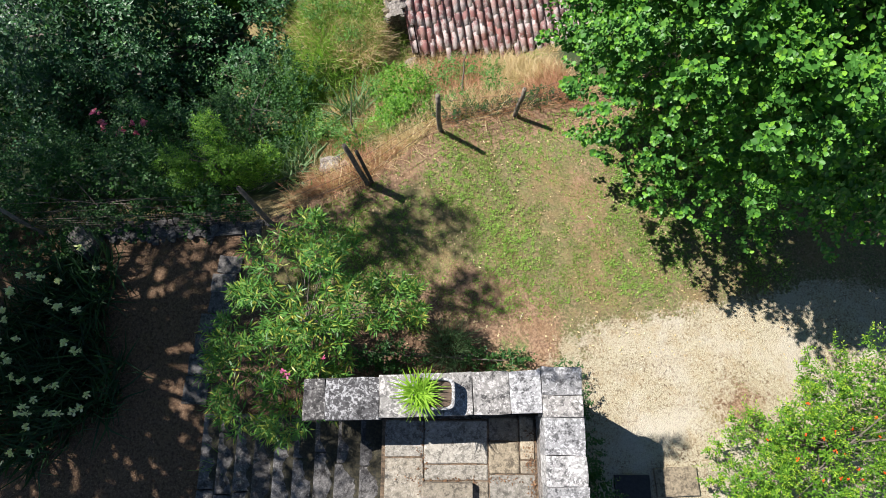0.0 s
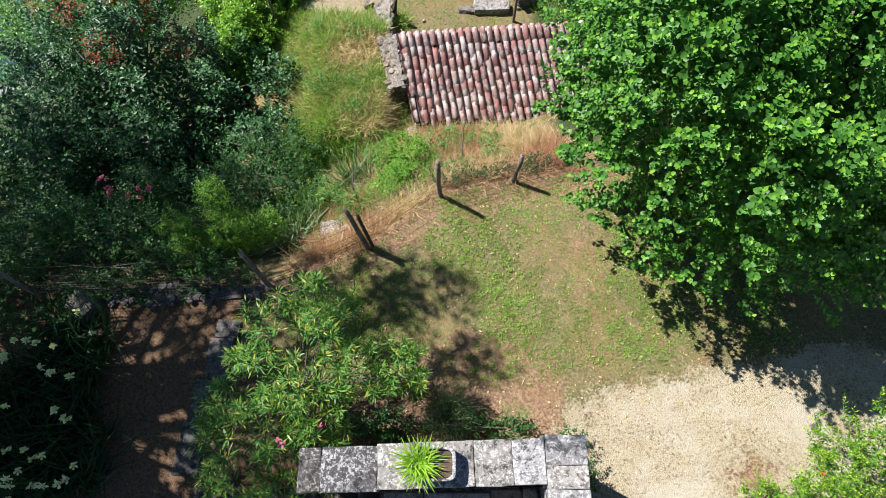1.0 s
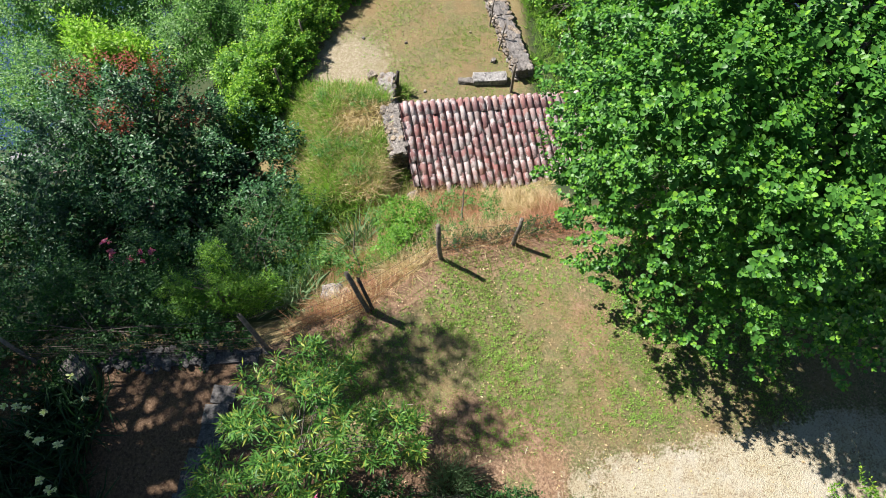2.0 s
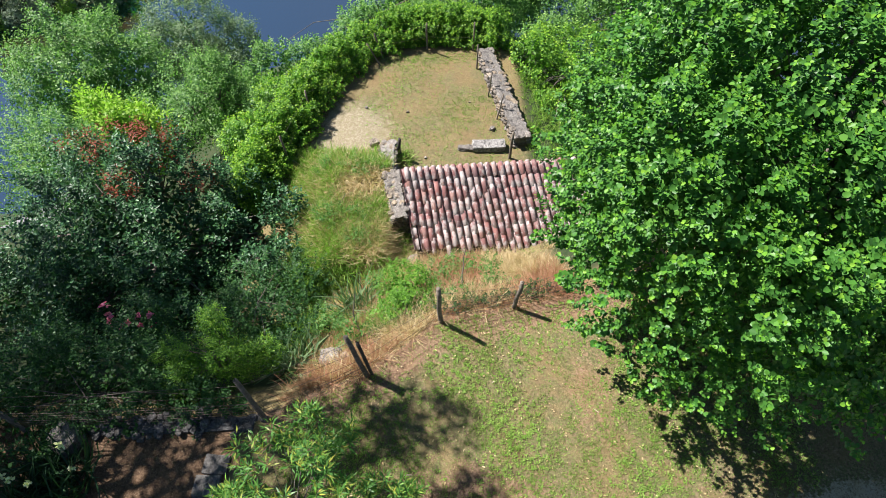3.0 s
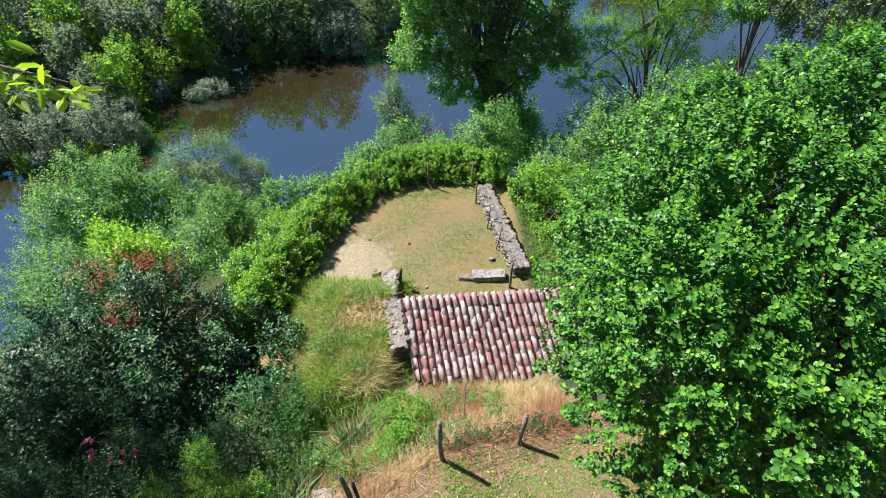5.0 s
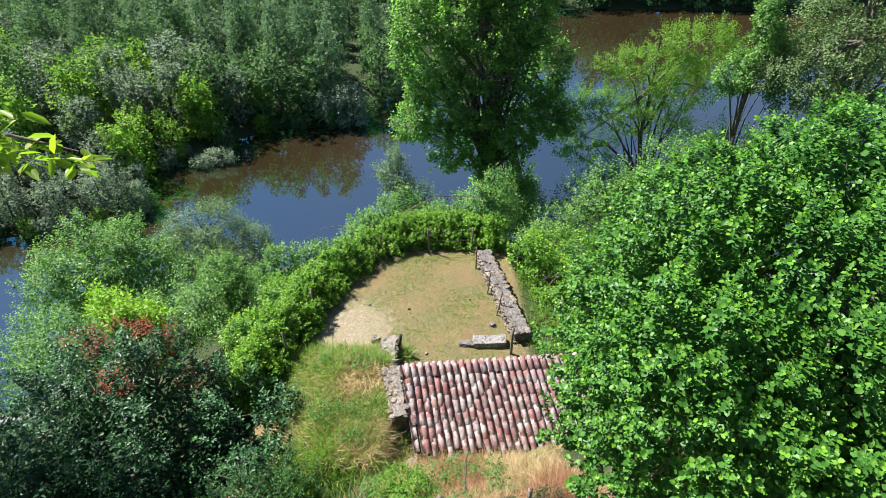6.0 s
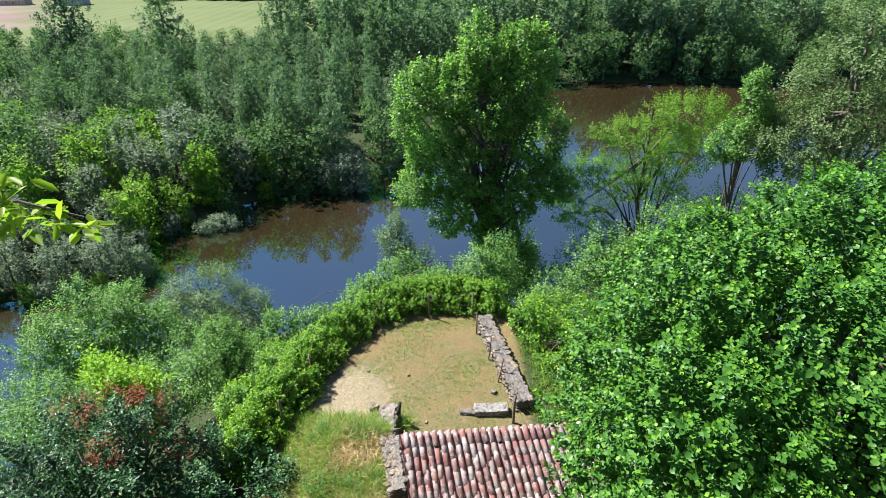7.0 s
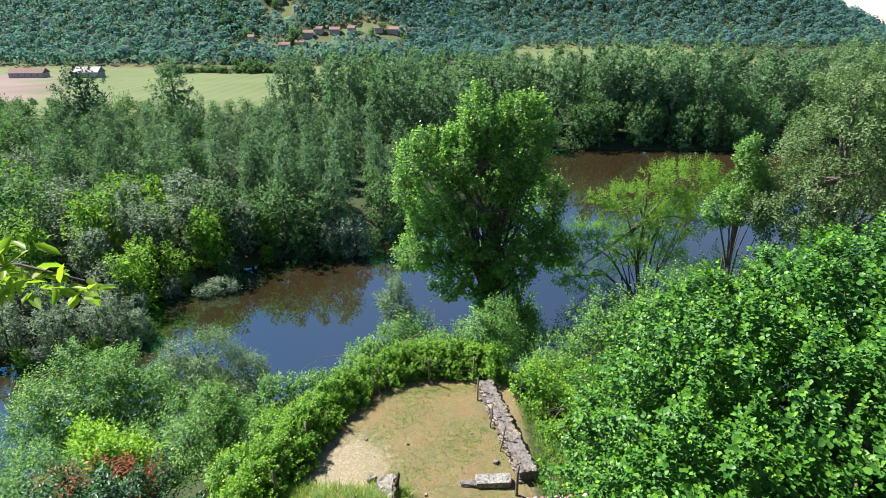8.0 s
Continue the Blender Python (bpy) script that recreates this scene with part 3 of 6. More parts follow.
def height(x, y):
    x, y = np.asarray(x, float), np.asarray(y, float)
    du, dl, df = poly_distance(x, y, UPPER), poly_distance(x, y, LOWER), poly_distance(x, y, BEYOND)
    up = -1.0 * np.maximum(du, 0)
    low = LAWN2 - 0.7 * np.maximum(dl - 0.3, 0)
    far = np.minimum(-21.8 - 0.5 * df, PLAIN) + np.where(df < 0, hills(x, y), 0)
    mound = 0.65 * rise(-1.5 - x, -0.15, 0.2) * rise(x, -4.5, -3.0) * rise(y, 7.0, 8.2) * rise(y, 12.8, 11.0)
    return np.maximum(np.maximum(up, low + mound), np.maximum(far, -23.5))


def ground_z(x, y):
    return float(height(np.array([x]), np.array([y]))[0])


def spaced(lo, hi, step, out_lo, out_hi, grow):
    v = list(np.arange(lo, hi + 1e-6, step))
    s = step
    while v[-1] < out_hi:
        s *= grow
        v.append(v[-1] + s)
    s = step
    while v[0] > out_lo:
        s *= grow
        v.insert(0, v[0] - s)
    return np.array(v)


def smooth_noise(x, y, scale, seed):
    r = np.random.default_rng(seed)
    s = np.zeros_like(x)
    for i in range(7):
        a, f = r.random() * 6.28, scale * r.uniform(0.6, 2.2)
        s += np.sin(x * f * np.cos(a) + y * f * np.sin(a) + r.random() * 6.28)
    return s / 7


# village houses: x, y, width, depth, height, turn, label
HOUSES = ((-139, 491, 11, 9, 9, -6, "old stone manor high above the village"), (-129, 474, 10, 8, 7, 10, "white house with steep red roof"), (-112, 462, 9, 7, 5, 6, "stone house among the hillside trees"),
          (-134.6, 414, 6, 6, 9, 6, "tall brown stone house at the hill foot"), (-110.6, 408, 12, 7, 4, 10, "long red-roofed village house"), (-100, 411, 9, 7, 4.5, -6, "pale village house with brown roof"), (-97, 424, 10, 8, 6, 12, "tall pale village house with a clay roof"),
          (-90, 430, 8, 7, 6, -10, "grey stone village house"), (-79, 430, 11, 8, 5, 5, "brown stone village house"), (-67, 431, 8, 7, 6, -6, "stone village house with a brown roof"), (-37, 434, 13, 8, 5, -12, "white village house with a red roof"), (-26.8, 437, 9, 8, 5, 8, "pale house at the village edge"),
          (-175, 410, 11, 7, 3.4, 4, "low grey farmhouse half hidden by trees"), (-163, 411, 9, 7, 3.4, 0, "small farmhouse with brown roof"), (60, 440, 17, 8, 4, 2, "brick-red roadside house at the hill foot"), (66, 470, 9, 7, 5, -10, "white house below the wooded hill"), (-1.7, 450, 11, 8, 5, 6, "pale roadside house with clay roof"), (-14, 446, 9, 7, 5, -4, "white village house with a grey roof"), (-48, 433, 9, 7, 5, 14, "stone village house beside gardens"), (9, 458, 8, 7, 4, 10, "small white house on the hill foot"), (104, 470, 9, 7, 4.5, -8, "white house below the wooded hill"))


def clearing(x, y):
    """Gardens and small fields of the village on the hill foot."""
    c = (np.hypot((x + 30) / 75, (y - 438) / 24) < 1) | (np.hypot((x - 50) / 60, (y - 466) / 26) < 1) | (np.hypot((x + 118) / 9, (y - 470) / 16) < 1) | (np.hypot((x + 150) / 16, (y - 505) / 7) < 1)
    for hx, hy, *_ in HOUSES:
        c = c | (np.hypot((x - hx) / 9, (y - hy + 8) / 16) < 1)
    return c & (smooth_noise(x, y, 0.07, 21) > -0.08)


def build_ground():
    xs = spaced(-8, 8, 0.15, -4500, 4500, 1.1)
    ys = spaced(-4, 18.3, 0.15, -400, 4800, 1.07)
    X, Y = np.meshgrid(xs, ys, indexing="ij")
    Z = height(X, Y)
    near = (np.abs(X) < 30) & (Y < 45)
    Z = Z + np.where(near, 0.025 * smooth_noise(X, Y, 2.2, 3) + 0.012 * smooth_noise(X, Y, 9, 4), 0)
    n, k = X.shape
    i, j = np.meshgrid(np.arange(n - 1), np.arange(k - 1), indexing="ij")
    a = i * k + j
    me = fast_mesh("ground", np.stack([X, Y, Z], -1).reshape(-1, 3), np.stack([a, a + k, a + k + 1, a + 1], -1).reshape(-1, 4))
    me.polygons.foreach_set("use_smooth", [True] * len(me.polygons))
    du, dl, df = poly_distance(X, Y, UPPER), poly_distance(X, Y, LOWER), poly_distance(X, Y, BEYOND)
    wob = 0.25 * smooth_noise(X, Y, 1.6, 9)
    on_top = du < 0
    att = {}
    att["gravel"] = rise(1.15 + 0.16 * (X - 2) + wob - Y, -0.35, 0.35) * rise(X + wob, 1.4, 2.1) * on_top
    att["gravel"] = att["gravel"] * (1 - 0.7 * np.exp(-(((X - 4.8) / 0.6) ** 2 + ((Y + 0.1) / 0.5) ** 2)) - 0.45 * np.exp(-(((X - 2.2) / 0.5) ** 2 + ((Y - 1.0) / 0.5) ** 2)))
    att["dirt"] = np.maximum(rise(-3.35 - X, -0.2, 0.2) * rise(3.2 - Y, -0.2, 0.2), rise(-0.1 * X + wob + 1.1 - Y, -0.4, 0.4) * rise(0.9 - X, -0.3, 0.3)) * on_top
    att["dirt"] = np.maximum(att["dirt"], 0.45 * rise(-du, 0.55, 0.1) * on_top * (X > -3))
    bare = 0.7 * np.exp(-(((X - 4.4) / 0.9) ** 2 + ((Y - 0.1) / 0.7) ** 2)) + 0.55 * np.exp(-(((X - 0.2) / 1.1) ** 2 + ((Y - 1.6) / 0.7) ** 2)) + 0.35 * np.exp(-(((X - 2.7) / 0.7) ** 2 + ((Y - 3.2) / 1.5) ** 2))
    att["bare"] = np.clip(1.0 * np.exp(-(((X - 0.5) / 1.35) ** 2 + ((Y - 1.5) / 0.75) ** 2)) + 0.8 * np.exp(-(((X - 1.75) / 0.3) ** 2 + ((Y - 0.6) / 0.8) ** 2)) + 0.95 * np.exp(-(((X - 4.9) / 1.0) ** 2 + ((Y - 0.2) / 0.75) ** 2))
                          + 0.45 * np.exp(-(((X - 2.6) / 0.6) ** 2 + ((Y - 3.4) / 1.3) ** 2)) + 0.85 * rise(-du, 0.95, 0.2) * (X > -3), 0, 1) * on_top
    att["dry"] = np.where(on_top, 0.28 + bare, np.where(dl < 0, 0.5 + 0.15 * smooth_noise(X, Y, 1.1, 5), 0.75))
    att["sand"] = np.where(dl < 0, 0.3 + 0.7 * np.exp(-(((X + 3.0) / 1.25) ** 2 + ((Y - 13.2) / 1.5) ** 2)), 0)
    plain = (df < -2) & (hills(X, Y) < 1.5)
    meadow = (plain & (Y > 165) & (Y > 182 + 0.35 * (X + 90)) & (X < 260)) | ((df < -2) & (Y > 340) & clearing(X, Y))
    att["field"] = meadow * 1.0
    att["plough"] = (meadow & (X < -0.615 * Y - 20) & (Y > 205) & (Y < 330)) * 1.0
    # dark green ground tone under the woods and on the steep bank
    att["dark_ground"] = np.maximum(((df < -0.3) & ~meadow) * 1.0, (df > 0) * rise(du, 0.3, 0.9) * rise(np.maximum(np.maximum(dl, (X - 2.3) * 1.5), rise(6.5 - Y, 0, 1) * rise(-2.6 - X, 0, 0.6)), 0.3, 0.9))
    for name, v in att.items():
        at = me.attributes.new(name, "FLOAT", "POINT")
        at.data.foreach_set("value", np.ascontiguousarray(v, np.float32).ravel())
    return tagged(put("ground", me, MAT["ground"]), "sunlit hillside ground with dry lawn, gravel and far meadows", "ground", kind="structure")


ground = build_ground()
water = tagged(put("water", fast_mesh("water", [(-900, -60, WATER), (900, -60, WATER), (900, 400, WATER), (-900, 400, WATER)], [(0, 1, 2, 3)]), MAT["water"]),
               "calm brown river reflecting sky and trees", "river", kind="structure")


def build_hill_woods():
    """Closed oak woodland on the hills: thousands of crowns, each a dome of leafy sprays."""
    rng = np.random.default_rng(51)
    C, R = [], []
    for x0, x1, y0, y1, st in ((-700, 620, 352, 560, 6.8), (-700, 620, 560, 700, 8.0), (-760, 620, 700, 900, 10.0), (-700, 500, 900, 1210, 15.0)):
        X, Y = np.meshgrid(np.arange(x0, x1, st), np.arange(y0, y1, st), indexing="ij")
        X, Y = (X + rng.uniform(-0.5, 0.5, X.shape) * st).ravel(), (Y + rng.uniform(-0.5, 0.5, X.shape) * st).ravel()
        hh = hills(X, Y)
        keep = (hh > 1.2) & ~clearing(X, Y) & (hh - hills(X, Y + 12) < 1.0) & (np.abs(X) < 0.84 * Y + 10)
        X, Y, hh = X[keep], Y[keep], hh[keep]
        R.append(st * rng.uniform(0.6, 0.95, len(X)))
        C.append(np.stack([X, Y, PLAIN + hh + rng.uniform(1.5, 5.0, len(X))], -1))
    C, R = np.concatenate(C), np.concatenate(R)
    per = 34
    C, R = np.repeat(C, per, 0), np.repeat(R, per)
    d = unit(rng.normal(size=(len(C), 3)) + np.array([0, -0.3, 0.8]))
    P = C + d * (R * rng.uniform(0.65, 1.0, len(C)))[:, None]
    D = unit(np.cross(d, rng.normal(size=d.shape)))
    N = unit(d + np.array([0, 0, 0.5]) + rng.normal(size=d.shape) * 0.2)
    size = R * rng.uniform(0.3, 0.46, len(C))
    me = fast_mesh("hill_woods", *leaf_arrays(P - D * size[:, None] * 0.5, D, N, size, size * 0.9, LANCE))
    return tagged(put("hill_woods", me, MAT["hill"]), "dense oak woodland covering far hills, tinted blue for haze", "woodland", kind="stuff")


build_hill_woods()

# ---- terrace with parapet, landing and stairs
LAND = 1.7


def parapet_block(parent, x0, x1, y0, y1, top, h, seed, rz=0.0, material="parapet"):
    bm = block_bm(x1 - x0 - 0.004, y1 - y0, h, 0.014, 2, 0.014, seed)
    return part("block", bm, MAT[material], parent, m=pose((x0 + x1) / 2, (y0 + y1) / 2, top - h, 0, 0, rz))


terrace = tagged(part("wall_terrace", block_bm(2.3, 3.4, LAND - 0.06, 0.01, 0, 0.01), MAT["rubble"], m=pose(0.5, -1.9, 0)),
                 "raised stone terrace base below the landing", "terrace", kind="structure")
parapet = tagged(part("wall_parapet", block_bm(3.2, 0.40, 2.2, 0.03, 3, 0.02, 4), MAT["rubble"], m=pose(0.02, 0.08, 0, 0, 0, 1.9)),
                 "old limestone parapet wall with lichen-spotted coping", "parapet wall", kind="structure")
parapet_side = tagged(part("wall_parapet_side", block_bm(0.38, 3.0, 2.2, 0.03, 3, 0.02, 5), MAT["rubble"], m=pose(1.43, -1.7, 0)),
                      "old limestone side parapet with white lichen", "parapet wall", kind="structure")
for i, (a, b) in enumerate(((-1.62, -1.36), (-1.36, -0.72), (-0.72, 0.03), (0.03, 0.38), (0.38, 0.82), (0.82, 1.19))):
    c = (a + b) / 2
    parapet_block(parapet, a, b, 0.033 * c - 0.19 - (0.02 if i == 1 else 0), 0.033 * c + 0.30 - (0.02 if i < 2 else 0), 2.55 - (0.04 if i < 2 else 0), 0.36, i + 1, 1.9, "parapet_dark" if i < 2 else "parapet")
bpy.context.view_layer.update()
for ob in list(parapet.children):
    ob.matrix_basis = parapet.matrix_basis.inverted() @ ob.matrix_basis
for i, (a, b) in enumerate(((0.05, 0.38), (-0.20, 0.05), (-0.62, -0.20), (-0.95, -0.62), (-1.5, -0.95), (-2.2, -1.5), (-3.0, -2.2))):
    blk = part("block", block_bm(0.475, b - a - 0.004, 0.36, 0.014, 2, 0.014, i + 30), MAT["parapet"], parapet_side,
               m=parapet_side.matrix_basis.inverted() @ pose(1.43 + 0.004 * i, (a + b) / 2, 2.19 + 0.006 * (i % 2)))

flags = ((-0.72, -0.21, -0.72, -0.26), (-0.72, -0.21, -1.9, -0.72), (-0.21, 0.62, -0.80, -0.26), (0.62, 1.02, -0.52, -0.22), (1.02, 1.22, -0.75, -0.20), (0.62, 1.02, -0.92, -0.52),
         (-0.21, 0.62, -1.0, -0.80), (0.62, 1.22, -1.5, -0.92), (-0.21, 0.62, -2.1, -1.0), (1.02, 1.22, -0.92, -0.75), (0.62, 1.22, -2.4, -1.5), (-0.72, -0.21, -2.9, -1.9), (-0.21, 1.22, -3.3, -2.4))
landing = tagged(part("floor_landing", block_bm(2.05, 3.2, 0.05, 0.0, 0, 0.005), MAT["joint"], m=pose(0.27, -1.85, LAND - 0.05)),
                 "stone flagged landing at the stair head", "landing", kind="structure")
for i, (a, b, c, d) in enumerate(flags):
    part("flagstone", block_bm(b - a - 0.016, d - c - 0.016, 0.07, 0.012, 2, 0.022, i + 50), MAT["flag"], landing,
         m=landing.matrix_basis.inverted() @ pose((a + b) / 2, (c + d) / 2, LAND - 0.06 + 0.006 * (i % 3)))
slab = tagged(part("stone_slab", block_bm(0.64, 1.1, 0.14, 0.006, 1, 0.015, 77), MAT["flag"], m=pose(0.09, -1.56, LAND + 0.012)),
              "grey rectangular stone slab lying on the landing", "slab")

stairs = base("stairs", (-0.72, -1.6, 0), "worn mossy stone stairs going down beside the parapet", "stairs", kind="structure")
for k in range(1, 10):
    z = LAND - 0.17 * k
    x1 = -0.72 - 0.33 * (k - 1)
    cuts = sorted(RNG.uniform(-1.35, -0.55, 1)) if k % 2 else sorted([RNG.uniform(-0.95, -0.45), RNG.uniform(-1.7, -1.2)])
    ends = [-3.1, *cuts, -0.24]
    for a, b in zip(ends[:-1], ends[1:]):
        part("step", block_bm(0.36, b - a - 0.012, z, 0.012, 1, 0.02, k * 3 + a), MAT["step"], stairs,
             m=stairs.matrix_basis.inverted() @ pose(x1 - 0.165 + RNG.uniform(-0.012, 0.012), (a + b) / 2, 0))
    # black moss and litter gathered against the riser above, widened to paint in shade
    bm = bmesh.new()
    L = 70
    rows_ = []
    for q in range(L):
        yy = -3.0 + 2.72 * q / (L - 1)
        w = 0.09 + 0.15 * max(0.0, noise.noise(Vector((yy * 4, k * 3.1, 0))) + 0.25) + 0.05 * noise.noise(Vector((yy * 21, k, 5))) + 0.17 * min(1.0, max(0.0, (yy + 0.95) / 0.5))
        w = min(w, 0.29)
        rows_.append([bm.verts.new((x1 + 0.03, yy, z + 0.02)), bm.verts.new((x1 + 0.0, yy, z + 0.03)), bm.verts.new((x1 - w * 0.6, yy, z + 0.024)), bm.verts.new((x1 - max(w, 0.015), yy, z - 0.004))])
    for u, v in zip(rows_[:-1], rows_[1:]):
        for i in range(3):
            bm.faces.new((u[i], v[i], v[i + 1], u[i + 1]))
    part("moss", bm, MAT["litter"], stairs, "blackish moss and leaf litter with painted shade", m=stairs.matrix_basis.inverted())

# pot on the parapet
trough = base("planter_trough", (-0.08, 0.06, 2.55), "weathered stone trough planter with spiky green plant", "planter")


def trough_bm(w, d, h, t):
    bm = bmesh.new()
    n = 24
    rings = []
    for s, z, in ((0.94, 0), (1.0, 0.02), (1.0, h), (0.97, h + 0.008), (1 - t, h), (1 - t, h - 0.05)):
        ring = []
        for i in range(n):
            a = 2 * math.pi * i / n
            c, q = math.cos(a), math.sin(a)
            ring.append(bm.verts.new((w / 2 * s * math.copysign(abs(c) ** 0.4, c), d / 2 * s * math.copysign(abs(q) ** 0.4, q), z)))
        rings.append(ring)
    for a, b in zip(rings[:-1], rings[1:]):
        for i in range(n):
            bm.faces.new((a[i], a[(i + 1) % n], b[(i + 1) % n], b[i]))
    bm.faces.new(list(reversed(rings[0])))
    return bm


part("trough", trough_bm(0.50, 0.36, 0.2, 0.16), MAT["parapet"], trough, smooth=True)
bm = bmesh.new()
bmesh.ops.create_circle(bm, cap_ends=True, segments=20, radius=1)
for v in bm.verts:
    v.co = Vector((0.215 * math.copysign(abs(v.co.x) ** 0.5, v.co.x), 0.15 * math.copysign(abs(v.co.y) ** 0.5, v.co.y), 0.16))
part("earth", bm, MAT["soil"], trough, "bare brown potting soil")
rng = np.random.default_rng(5)
n = 190
a = rng.random(n) * 6.28
P = np.stack([-0.16 + rng.normal(size=n) * 0.05, rng.normal(size=n) * 0.05, np.full(n, 0.15)], -1)
D = np.stack([np.cos(a), np.sin(a), rng.uniform(0.15, 1.6, n)], -1)
leaves("spiky_leaves", P, D, np.tile([0, 0, 1.0], (n, 1)) + rng.normal(size=(n, 3)) * 0.2, rng.uniform(0.16, 0.34, n), rng.uniform(0.014, 0.024, n), BLADE, MAT["yellowgreen"], trough)

# drain cover and stone slab by the gravel
cover = tagged(part("drain_cover", block_bm(0.55, 0.55, 0.04, 0.0, 0, 0.006), MAT["iron"], m=pose(2.98, -1.4, 0.0)), "black metal mesh drain cover beside a slab", "cover")
path_slab = tagged(part("paving_slab", block_bm(0.66, 0.42, 0.06, 0.006, 1, 0.012, 9), MAT["flag"], m=pose(3.67, -1.22, 0.0, 0, 0, 3)), "grey square paving slab on the gravel", "slab")


# ---- fences
def fence(name, posts, label, wires, material):
    """posts: foot, top and radius; wires: heights along the posts."""
    ob = base(name, posts[0][0], label, "fence")
    o = np.array(posts[0][0])
    for f, t, r in posts:
        f, t = np.array(f) - o, np.array(t) - o
        f = f - (t - f) * 0.15
        s = np.linspace(0, 1, 5)
        path = [(f + (t - f) * v + RNG.normal(size=3) * 0.008, r * (1.05 - 0.15 * v)) for v in s] + [(t + unit(t - f) * 0.005, r * 0.3)]
        tubes("post", [path], material, ob, sides=7)
    for h in wires:
        path = []
        for (f0, t0, _), (f1, t1, _) in zip(posts[:-1], posts[1:]):
            a, b = [np.array(f) * (1 - h) + np.array(t) * h - o for f, t in ((f0, t0), (f1, t1))]
            for v in np.linspace(0, 1, 8)[:-1]:
                path.append((a + (b - a) * v - np.array([0, 0, 0.12 * v * (1 - v) + 0.01 * math.sin(9 * v)]), 0.0035))
        path.append((b, 0.0035))
        tubes("wire", [path], MAT["wire"], ob, sides=4)
    return ob


fence("wire_fence", (((-6.9, 2.75, 0.1), (-7.35, 3.05, 0.9), 0.035), ((-2.98, 2.95, 0), (-3.25, 3.25, 0.95), 0.045), ((-1.33, 3.72, 0), (-1.55, 3.88, 1.2), 0.046),
                     ((-0.04, 4.78, 0), (-0.08, 4.8, 1.15), 0.046), ((1.34, 5.08, 0), (1.41, 5.13, 0.82), 0.042), ((3.4, 5.7, 0), (3.45, 5.8, 1.1), 0.05)),
      "old wire fence with leaning weathered wooden posts", (0.2, 0.4, 0.6, 0.85), MAT["wood"])
def netting(ob, a, b, low, high, step=0.11):
    """Sagging square-mesh wire netting between two post feet."""
    o, a, b = np.array(ob.matrix_basis.translation), np.array(a, float), np.array(b, float)
    paths = []
    k = int(np.linalg.norm(b - a) / step)
    for i in range(k + 1):
        p = a + (b - a) * i / k - o
        w = RNG.normal(size=2) * 0.012
        paths.append([(p + np.array([0, 0, low]), 0.0028), (p + np.array([w[0], w[1] - 0.02, (low + high) / 2]), 0.0028), (p + np.array([0, 0, high + RNG.normal() * 0.02]), 0.0028)])
    for h in np.arange(low, high + 0.01, step):
        paths.append([(a + (b - a) * v - o + np.array([0, -0.02 * math.sin(3.14 * v), h - 0.05 * math.sin(3.14 * v)]), 0.0028) for v in np.linspace(0, 1, 9)])
    return tubes("netting", paths, MAT["wire"], ob, "rusty square wire netting", sides=4)


for a, b, top in (((-0.04, 4.78, 0), (1.34, 5.08, 0), 0.62), ((1.34, 5.08, 0), (3.4, 5.7, 0), 0.6), ((-6.9, 2.75, 0.1), (-2.98, 2.95, 0), 0.75), ((-2.98, 2.95, 0), (-1.33, 3.72, 0), 0.5)):
    netting(THING["wire_fence"], a, b, 0.05, top)
stake = tagged(tubes("stake", [[((-1.22, 3.72, -0.1), 0.03), ((-1.3, 3.78, 0.5), 0.03), ((-1.38, 3.86, 1.02), 0.028), ((-1.382, 3.862, 1.03), 0.01)]], MAT["charred"]),
               "thin dark wooden stake leaning by a fence post", "stake")

# ---- tiled shed below the lawn
ROOF_TURN, ROW_TURN = 5.0, 11.0
shed = base("shed", (-1.15, 10.8, LAWN2 - 0.2), "low stone shed with an old clay-tiled roof", "shed")
SHED = pose(-1.15, 10.8, -2.36, 0, 0, ROOF_TURN)
SLOPE = radians(16.5)
ROWS, PITCH, RUN = 26, 0.192, 2.55
SKEW = math.tan(radians(ROW_TURN - ROOF_TURN))


def on_roof(u, v, w=0.0):
    """u along the ridge, v down the slope, w off the slope; in the shed's own space."""
    q = SHED @ Vector((u + v * SKEW, -v * math.cos(SLOPE), -v * math.sin(SLOPE) + w))
    return shed.matrix_basis.inverted() @ q


down = (on_roof(0, 1) - on_roof(0, 0)).normalized()
across = (on_roof(1, 0) - on_roof(0, 0)).normalized()
up_ = across.cross(-down).normalized()
TILT_M = Matrix(((-down).cross(up_), -down, up_)).transposed().to_4x4()
ww = ROWS * PITCH
bm = bmesh.new()
bmesh.ops.create_cube(bm, size=1)
for v in bm.verts:
    v.co = on_roof((v.co.x + 0.5) * ww, (v.co.y + 0.5) * (RUN - 0.05), -0.05 if v.co.z > 0 else -0.12)
part("roof", bm, MAT["soil"], shed, "boarded roof bed filled with debris")
bm = bmesh.new()
bmesh.ops.create_cube(bm, size=1)
for v in bm.verts:
    q = on_roof((v.co.x + 0.5) * (ww - 0.1) + 0.05, (v.co.y + 0.5) * (RUN - 0.3) + 0.1, -0.14)
    v.co = q if v.co.z > 0 else Vector((q.x, q.y, -0.9))
part("wall", bm, MAT["rubble"], shed)


